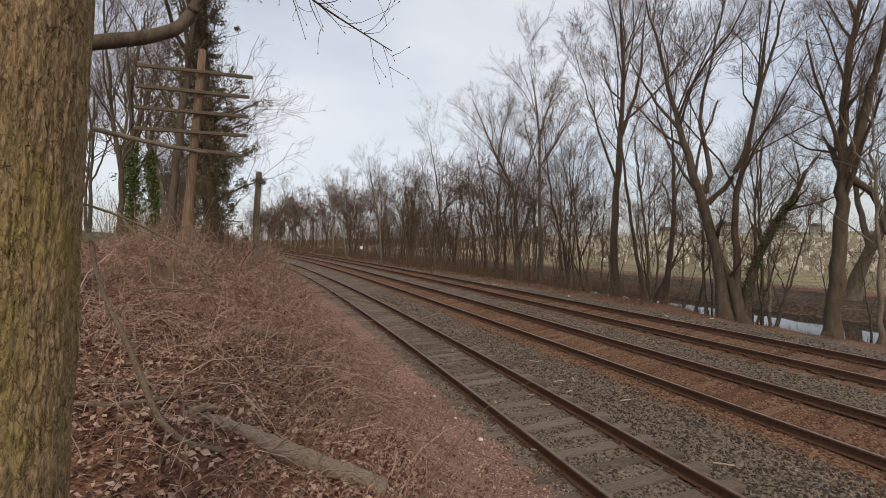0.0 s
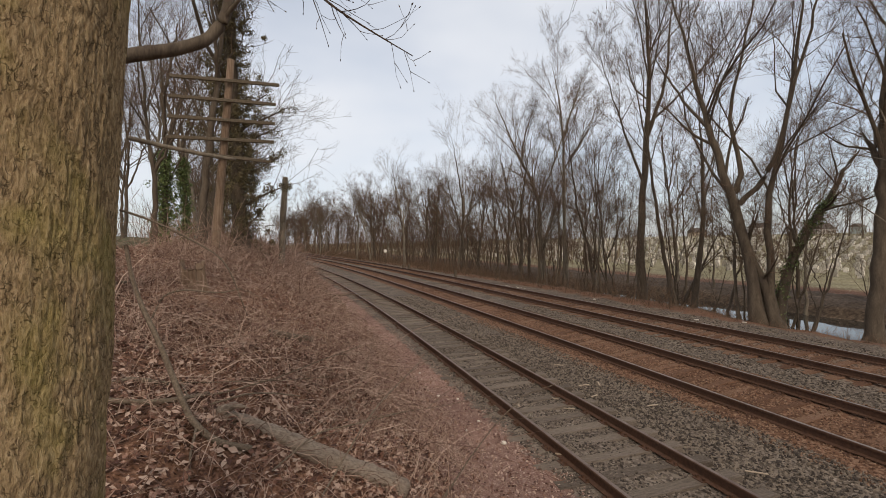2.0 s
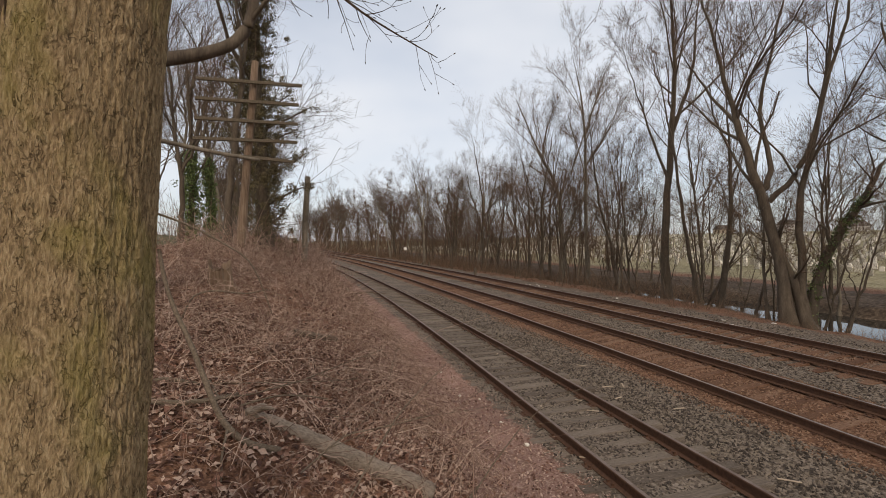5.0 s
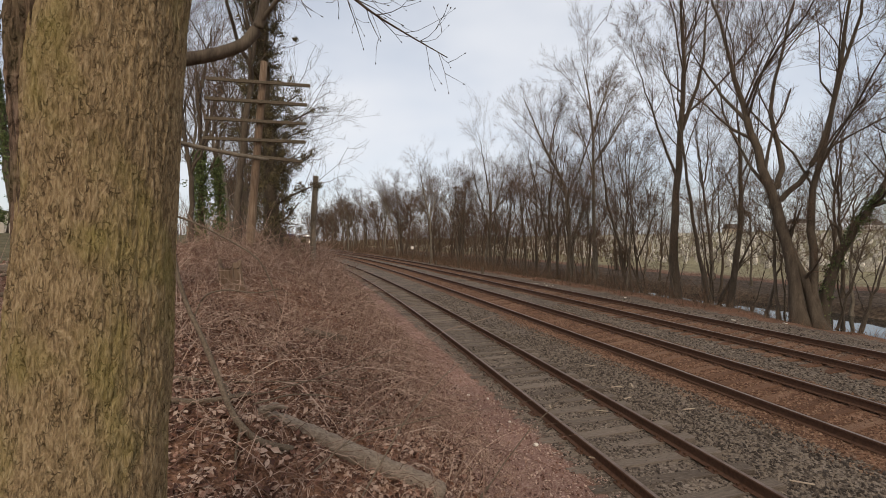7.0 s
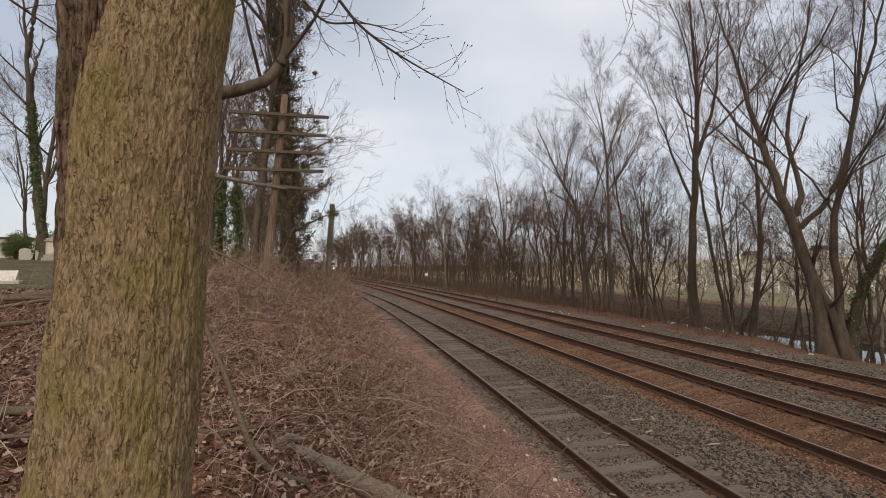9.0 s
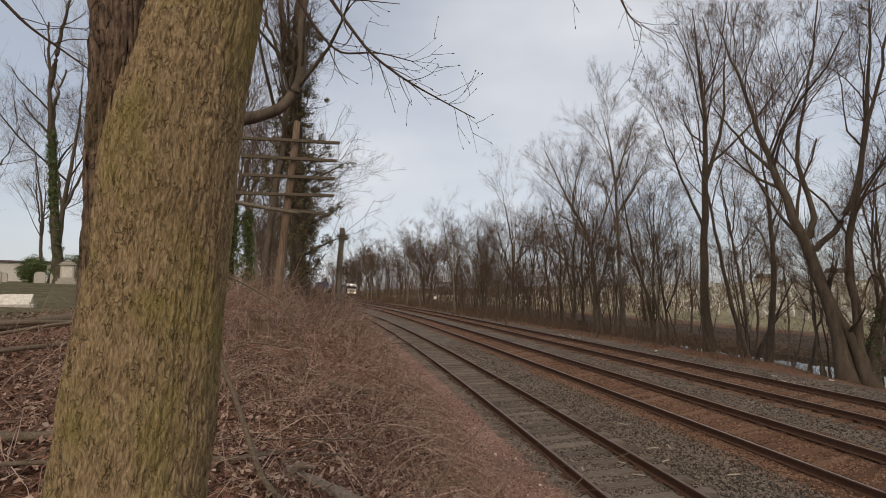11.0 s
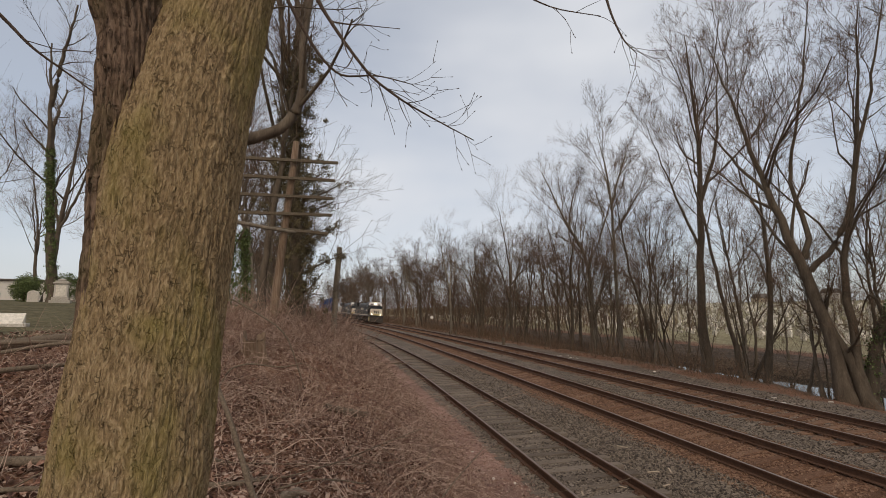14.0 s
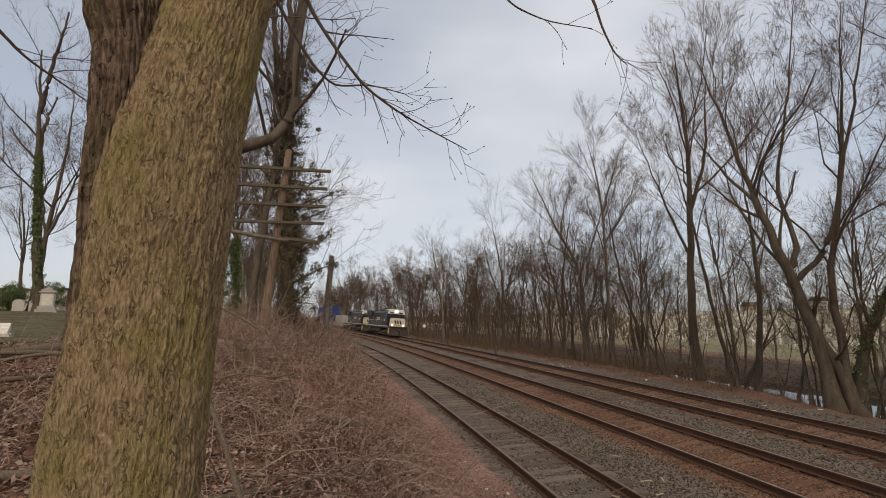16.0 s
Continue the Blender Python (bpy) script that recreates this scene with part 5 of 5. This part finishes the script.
def house(label, s, o, w, d, h, paint, turn):
    x, y = (float(a) for a in place(s, o))
    t = thing("house", label, "house", "houses beyond the field", m=pose(x, y, at_ground(x, y) - 0.2, 0, 0, turn))
    t.scale = (0.75, 0.75, 0.75)
    part("wall", Geo().box((w, d, h), pose(0, 0, h / 2), bevel=0.02), paint, t)
    rh = w * 0.3
    e = 0.4
    v = [(-w / 2 - e, -d / 2 - e, h - 0.1), (w / 2 + e, -d / 2 - e, h - 0.1), (w / 2 + e, d / 2 + e, h - 0.1), (-w / 2 - e, d / 2 + e, h - 0.1), (-w / 2 - e, 0, h + rh), (w / 2 + e, 0, h + rh)]
    part("roof", Geo().add(v, [(0, 1, 5, 4), (2, 3, 4, 5), (1, 2, 5, 5), (3, 0, 4, 4), (0, 3, 2, 1)]), ROOF, t)
    for lv in range(int(h // 2.7)):
        for k in range(3):
            part("window", Geo().box((1.0, 0.08, 1.3), pose((k - 1) * w / 3.4, -d / 2 - 0.03, 1.5 + lv * 2.7), bevel=0.02), PANE, t)


for a in (("white two-storey house beyond the burial ground", 190, 262, 11, 8, 5.6, SIDING[0], 20), ("pale blue-green house beyond the burial ground", 150, 268, 7, 6, 4.6, SIDING[1], 25),
          ("white bungalow beyond the burial ground", 168, 275, 13, 8, 3.4, SIDING[0], 18), ("tan two-storey house beyond the burial ground", 122, 265, 12, 9, 5.6, SIDING[2], 22), ("white two-storey house among distant trees", 96, 270, 10, 8, 5.6, SIDING[0], 24),
          ("tan bungalow among distant trees", 225, 262, 12, 8, 3.4, SIDING[2], 15)):
    house(*a)
for label, x, y, w in (("low white shed beyond the burial ground", -78, 60, 14), ("long pale building far behind graves", -62, 64, 12)):
    t = thing("building", label, "building", m=pose(x, y, at_ground(x, y) - 0.2, 0, 0, 45))
    part("wall", Geo().box((w, 6, 3.2), pose(0, 0, 1.6), bevel=0.02), SIDING[0], t)
    part("roof", Geo().box((w + 0.6, 6.6, 0.3), pose(0, 0, 3.35), bevel=0.05), ROOF, t)

# ---- small things by the line ----
WHITEPAINT = mat("white_paint", [(0.6, 0.59, 0.56), (0.78, 0.77, 0.74)], 10, 0.6, 0.1)
mx_, my_ = (float(a) for a in place(74.5, 17.2))
t = thing("marker_post", "small round white marker plate on a thin post", "marker post", m=pose(mx_, my_, at_ground(mx_, my_) - 0.1, 0, 0, 10))
part("post", Geo().tubes([(np.array([(0, 0, 0), (0, 0, 2.6)]), np.array([0.05, 0.045]))], 8, cap=True), BARK_FAR, t)
part("plate", Geo().tubes([(np.array([(0, -0.1, 2.4), (0, -0.07, 2.4)]), np.array([0.26, 0.26]))], 18, cap=True), WHITEPAINT, t)
for s, o, h in ((46.5, 17.3, 0.75), (62, 17.0, 0.7), (65, 17.1, 0.6)):
    x, y = (float(a) for a in place(s, o))
    g = Geo().tubes([(np.array([(0, 0, -0.1), (0.01, 0, h * 0.5), (0, 0.02, h)]), np.array([0.16, 0.14, 0.12]))], 9, cap=True)
    ob = part("short_post", g, BARK_FAR, None, "short dark wooden post beside the track", True, pose(x, y, at_ground(x, y)))
    tagged(ob, category="post", group="short posts by the track")
rngs = np.random.default_rng(90)
for k in range(16):
    s, o = (rngs.uniform(33, 36), rngs.uniform(17.0, 18.6)) if k < 7 else (rngs.uniform(12, 30), rngs.uniform(15.8, 19.5))
    x, y = (float(a) for a in place(s, o))
    sc = rngs.uniform(0.035, 0.085)
    v = [(i * sc * rngs.uniform(0.6, 1.2), j * sc * rngs.uniform(0.5, 1), kk * sc * rngs.uniform(0.2, 0.5)) for i in (-1, 1) for j in (-1, 1) for kk in (-1, 1)]
    ob = part("litter_piece", Geo().add(v, [(0, 1, 3, 2), (4, 6, 7, 5), (0, 4, 5, 1), (2, 3, 7, 6), (0, 2, 6, 4), (1, 5, 7, 3)]), WHITEPAINT, None, "crumpled white litter on trackside gravel", False, pose(x, y, at_ground(x, y) + sc * 0.2, 0, 0, rngs.uniform(0, 360)))
    tagged(ob, category="litter", group="litter beside the track")
for k, (s, o, sc) in enumerate([(6.95, 3.32, 0.05), (9.6, 3.0, 0.045), (9.3, 3.35, 0.035), (8.0, 3.3, 0.03), (11.5, 3.1, 0.03), (7.6, 2.9, 0.03)]):
    x, y = (float(a) for a in place(s, o))
    ang = np.arange(9) * 2 * np.pi / 9
    v = [(sc * math.cos(a) * q * (1 + 0.2 * math.sin(3 * a + k)), sc * 0.8 * math.sin(a) * q, sc * hh) for q, hh in ((0.7, -0.3), (1.0, 0.1), (0.6, 0.55)) for a in ang]
    f = [(r * 9 + i, r * 9 + (i + 1) % 9, r * 9 + 9 + (i + 1) % 9, r * 9 + 9 + i) for r in (0, 1) for i in range(9)] + [(18, 18 + i, 19 + i, 19 + i) for i in range(1, 8)]
    ob = part("pale_stone", Geo().add(v, f), WHITESTONE, None, "pale stone lying on reddish gravel", True, pose(x, y, at_ground(x, y) + sc * 0.25, 0, 0, k * 50))
    tagged(ob, category="stone", group="pale stones by the siding")
CHIP = mat("wood_chip", [(0.3, 0.24, 0.18), (0.46, 0.39, 0.31)], 10, 0.9, 0.3)
for k in range(14):
    s, o = (rngs.uniform(3, 13), rngs.uniform(3.9, 8)) if k else (8.0, 5.25)
    x, y = (float(a) for a in place(s, o))
    ob = part("wood_splinter", Geo().box((rngs.uniform(0.12, 0.35), 0.035, 0.016), bevel=0.004), CHIP, None, "pale splinter of wood on the ballast", False, pose(x, y, at_ground(x, y) + 0.035, 4, 3, rngs.uniform(0, 180)))
    tagged(ob, category="wood splinter", group="splinters on the ballast")

def far_woods():
    """Close-set thin stems that shut off the view beyond the near trees."""
    rng = np.random.default_rng(95)
    g = Geo()
    for n, s0, s1, o0, o1, ln, rad in ((1500, 62, 150, 27, 62, 7.5, 0.03), (1800, 140, 300, 17, 80, 10.0, 0.05), (700, 90, 300, -30, -1, 9.0, 0.045), (900, 40, 330, 175, 215, 7.0, 0.06)):
        s, o, p = strew(rng, n, s0, s1, o0, o1)
        stems = canes(rng, p, ln, rad, 0.14, 0.05)
        g.tubes(stems, 3)
        for lv in sprout(rng, stems[::2], (4,), (0.4,), (0.3, 0.8), 0.1, 0.1, 0.3, rad * 0.4):
            g.tubes(lv, 3)
    tagged(part("woods", g, TWIG, None, "distant brown leafless woods of thin stems"), category="woods", kind="stuff")


far_woods()

# ---- the train ----
BLACK = mat("black_paint", [(0.012, 0.012, 0.013), (0.022, 0.022, 0.023), (0.04, 0.038, 0.036)], 1.5, 0.45, 0.05)
GRIME = mat("grimy_steel", [(0.03, 0.026, 0.022), (0.055, 0.047, 0.04), (0.09, 0.075, 0.06)], 4, 0.8, 0.2)
CREAM = mat("dusty_white_paint", [(0.5, 0.46, 0.38), (0.6, 0.56, 0.48), (0.68, 0.65, 0.58)], 2.5, 0.5, 0.05)
# white base colour stands in for the bright reflection on the cab top
ROOFSHEEN = mat("cab_roof_reflection", [(0.55, 0.55, 0.55), (0.7, 0.7, 0.7)], 3, 0.35, 0.05)
YELLOW = mat("dull_yellow_paint", [(0.42, 0.34, 0.14), (0.55, 0.47, 0.24)], 5, 0.6, 0.05)
BLUE = mat("blue_container_paint", [(0.015, 0.035, 0.11), (0.025, 0.055, 0.17), (0.04, 0.075, 0.2)], 2, 0.5, 0.05)
GREYCAR = mat("pale_wagon_paint", [(0.28, 0.29, 0.29), (0.4, 0.41, 0.4)], 2, 0.7, 0.1)
LAMP = glow("lamp_glass", (1.0, 0.9, 0.7), 8)


def prism(section, y0, y1, inset=0.0):
    """A section of (x, z) points drawn out along y."""
    k = len(section)
    v = [(x, y0, z) for x, z in section] + [(x, y1, z) for x, z in section]
    f = [(i, (i + 1) % k, (i + 1) % k + k, i + k) for i in range(k)] + [(0, i, i + 1, i + 1) for i in range(1, k - 1)] + [(k, k + i + 1, k + i, k + i) for i in range(1, k - 1)]
    return Geo().add(v, f)


def wheelset_truck(parent, y, axles, gap=1.9):
    tr = part("truck_frame", Geo().box((2.5, (axles - 1) * gap + 1.5, 0.35), pose(0, y, 0.75), bevel=0.06).box((2.2, 0.6, 0.7), pose(0, y, 0.75), bevel=0.05), GRIME, parent)
    for k in range(axles):
        yy = y + (k - (axles - 1) / 2) * gap
        for sx in (-0.75, 0.75):
            part("wheel", Geo().tubes([(np.array([(sx - 0.07, yy, 0.51), (sx - 0.05, yy, 0.51), (sx + 0.05, yy, 0.51), (sx + 0.07, yy, 0.51)]), np.array([0.42, 0.51, 0.51, 0.42]))], 20, cap=True), GRIME, tr)
        part("axle_box", Geo().box((0.3, 0.4, 0.4), pose(1.25, yy, 0.6), bevel=0.05).box((0.3, 0.4, 0.4), pose(-1.25, yy, 0.6), bevel=0.05), GRIME, tr)


def locomotive(label, lit):
    """Front at y = 0, running towards +y; z = 0 on the rails."""
    t = thing("locomotive", label, "locomotive", "locomotives of the train")
    part("underframe", Geo().box((3.0, 21.6, 0.35), pose(0, -11.0, 1.45), bevel=0.04), BLACK, t)
    part("walkway_edge", Geo().box((0.04, 19.5, 0.14), pose(1.52, -11.4, 1.6)).box((0.04, 19.5, 0.14), pose(-1.52, -11.4, 1.6)), CREAM, t)
    part("pilot", prism([(-1.5, 0.18), (1.5, 0.18), (1.5, 1.3), (-1.5, 1.3)], -0.55, -0.2), GRIME, t)
    plow = Geo().add([(-1.45, -0.2, 0.95), (1.45, -0.2, 0.95), (1.45, -0.1, 0.2), (-1.45, -0.1, 0.2), (0, 0.0, 0.95), (0, 0.25, 0.18)], [(0, 4, 5, 3), (4, 1, 2, 5)])
    part("snow_plough", plow, GRIME, t)
    part("coupler", Geo().box((0.3, 0.7, 0.3), pose(0, 0.1, 0.95), bevel=0.05), GRIME, t)
    part("nose", prism([(-1.05, 1.6), (1.05, 1.6), (1.05, 2.75), (0.85, 3.0), (-0.85, 3.0), (-1.05, 2.75)], -2.6, -0.95), BLACK, t)
    part("nose_front", prism([(-1.28, 1.62), (1.28, 1.62), (1.28, 2.85), (1.0, 3.02), (-1.0, 3.02), (-1.28, 2.85)], -1.3, -0.93), CREAM, t)
    part("nose_stripe", Geo().box((2.6, 0.04, 0.42), pose(0, -0.9, 1.7), bevel=0.01), YELLOW, t)
    for x in (-0.45, 0.0, 0.42):
        part("emblem", Geo().box((0.24, 0.02, 0.62), pose(x, -0.91, 2.35, 0, 25, 0), bevel=0.008), BLACK, t)
    cab = part("cab", prism([(-1.52, 1.6), (1.52, 1.6), (1.52, 3.95), (1.2, 4.4), (-1.2, 4.4), (-1.52, 3.95)], -5.0, -2.4), BLACK, t)
    # brow band and roof carry the painted reflection
    part("cab_brow", prism([(-1.5, 3.72), (1.5, 3.72), (1.46, 4.0), (1.15, 4.42), (-1.15, 4.42), (-1.46, 4.0)], -2.5, -2.3), ROOFSHEEN, cab)
    part("cab_roof", prism([(-1.24, 4.4), (1.24, 4.4), (1.0, 4.5), (-1.0, 4.5)], -4.9, -2.3), ROOFSHEEN, cab)
    for x in (-0.72, 0.72):
        part("windscreen", Geo().box((1.15, 0.05, 0.6), pose(x, -2.38, 3.36), bevel=0.02), PANE, cab)
        part("number_board", Geo().box((0.6, 0.04, 0.22), pose(x * 1.1, -2.28, 3.9), bevel=0.01), PANE, cab)
    for sx in (-1.53, 1.53):
        part("side_window", Geo().box((0.04, 1.5, 0.65), pose(sx, -3.6, 3.35), bevel=0.01), PANE, cab)
    hood = part("hood", prism([(-0.95, 1.6), (0.95, 1.6), (0.95, 3.95), (0.65, 4.3), (-0.65, 4.3), (-0.95, 3.95)], -21.0, -5.0), BLACK, t)
    part("radiator", prism([(-0.95, 3.3), (0.95, 3.3), (1.5, 3.75), (1.5, 4.4), (-1.5, 4.4), (-1.5, 3.75)], -20.6, -16.6), BLACK, hood)
    part("inverter_cabinet", prism([(-1.35, 1.6), (1.35, 1.6), (1.35, 3.8), (1.1, 4.2), (-1.1, 4.2), (-1.35, 3.8)], -8.2, -5.0), BLACK, hood)
    for k in range(12):
        part("hood_door", Geo().box((1.96, 0.62, 1.7), pose(0, -8.8 - k * 0.66, 2.65), bevel=0.03), BLACK, hood)
    for sx in (-1.0, 1.0):
        for k, yy in enumerate((-10.6, -11.3, -12.0, -12.7)):
            part("lettering_bar", Geo().box((0.02, 0.4, 0.5), pose(sx, yy, 2.9)), CREAM, hood)
        part("lettering_bar", Geo().box((0.02, 0.9, 0.35), pose(sx * 1.54, -4.2, 2.6)), CREAM, hood)
    part("exhaust_stack", Geo().box((0.8, 1.1, 0.3), pose(0, -12.2, 4.4), bevel=0.04), GRIME, hood)
    part("fuel_tank", prism([(-1.35, 1.25), (-1.4, 0.6), (-1.0, 0.3), (1.0, 0.3), (1.4, 0.6), (1.35, 1.25)], -14.2, -8.0), GRIME, t)
    wheelset_truck(t, -4.2, 3)
    wheelset_truck(t, -17.8, 3)
    for sx in (-1.42, 1.42):
        rails = [(np.array([(sx, y, 1.6), (sx, y, 2.6)]), np.array([0.018, 0.018])) for y in np.arange(-20.6, -5.2, 1.9)]
        part("handrail", Geo().tubes(rails + [(np.array([(sx, -20.6, 2.6), (sx, -12, 2.6), (sx, -5.2, 2.6)]), np.full(3, 0.018))], 5), CREAM, t)
        part("front_handrail", Geo().tubes([(np.array([(sx, -0.75, 1.2), (sx, -0.72, 2.5), (sx * 0.7, -0.72, 2.5)]), np.full(3, 0.02))], 5), CREAM, t)
        part("step_well", Geo().box((0.3, 0.8, 0.9), pose(sx * 0.98, -0.75, 0.85), bevel=0.03), YELLOW, t)
    if lit:
        for x, y, z, r in ((-0.13, -2.24, 4.14, 0.12), (0.13, -2.24, 4.14, 0.12), (-0.95, -0.86, 1.82, 0.13), (0.95, -0.86, 1.82, 0.13)):
            part("headlight", Geo().tubes([(np.array([(x, y - 0.06, z), (x, y, z), (x, y + 0.03, z)]), np.array([r, r, r * 0.6]))], 14, cap=True), LAMP, t)
    return t


def container_wagon(label, stacked):
    t = thing("container_wagon", label, "freight wagon", "container wagons of the train")
    part("well", Geo().box((2.8, 17.5, 0.5), pose(0, -10, 0.75), bevel=0.04).box((0.12, 16.5, 1.1), pose(1.38, -10, 1.1)).box((0.12, 16.5, 1.1), pose(-1.38, -10, 1.1)), GREYCAR, t)
    part("end_platform", Geo().box((2.6, 2.2, 0.5), pose(0, -1.2, 1.25), bevel=0.05), GREYCAR, t)
    part("end_platform", Geo().box((2.6, 2.2, 0.5), pose(0, -18.8, 1.25), bevel=0.05), GREYCAR, t)
    wheelset_truck(t, -1.4, 2)
    wheelset_truck(t, -18.6, 2)
    for lv in range(2 if stacked else 1):
        z = 0.75 + 2.75 * lv + 1.35
        y0, ln = -10, (12.2 if lv == 0 else 14.6)
        c = part("container", Geo().box((2.44, ln, 2.6), pose(0, y0, z), bevel=0.03), BLUE if lv or stacked else GREYCAR, t)
        for sx in (-1.225, 1.225):
            for k in range(int(ln / 0.6)):
                part("corrugation", Geo().box((0.05, 0.3, 2.3), pose(sx, y0 - ln / 2 + 0.5 + k * 0.6, z), bevel=0.015), BLUE if lv or stacked else GREYCAR, c)
    return t


def on_line(s):
    """The pose of a vehicle whose front stands s along the second main line."""
    x, y = (float(a) for a in place(s, 13.48))
    x2, y2 = (float(a) for a in place(s + 20.0, 13.48))
    yaw = math.degrees(math.atan2(y - y2, x - x2)) - 90
    return pose(x, y, 0.186 + float(rise(s)), -math.degrees(float(rise(s + 20.0) - rise(s)) / 20.0), -4.3, yaw)


TRAIN = [(0.0, locomotive("black diesel locomotive with pale nose and lit headlights", True)), (23.0, locomotive("black diesel locomotive coupled behind the first", False)),
         (46.0, container_wagon("low pale wagon with a grey container", False)), (66.5, container_wagon("wagon with stacked blue containers", True)), (87.0, container_wagon("wagon with stacked blue containers", True))]
TRAIN_AT, TRAIN_SPEED = 76.6, 12.13


def motions():
    for back, vehicle in TRAIN:
        walk(vehicle, [(t / 2, on_line(TRAIN_AT + TRAIN_SPEED * (16 - t / 2) + back)) for t in range(33)])


motions()
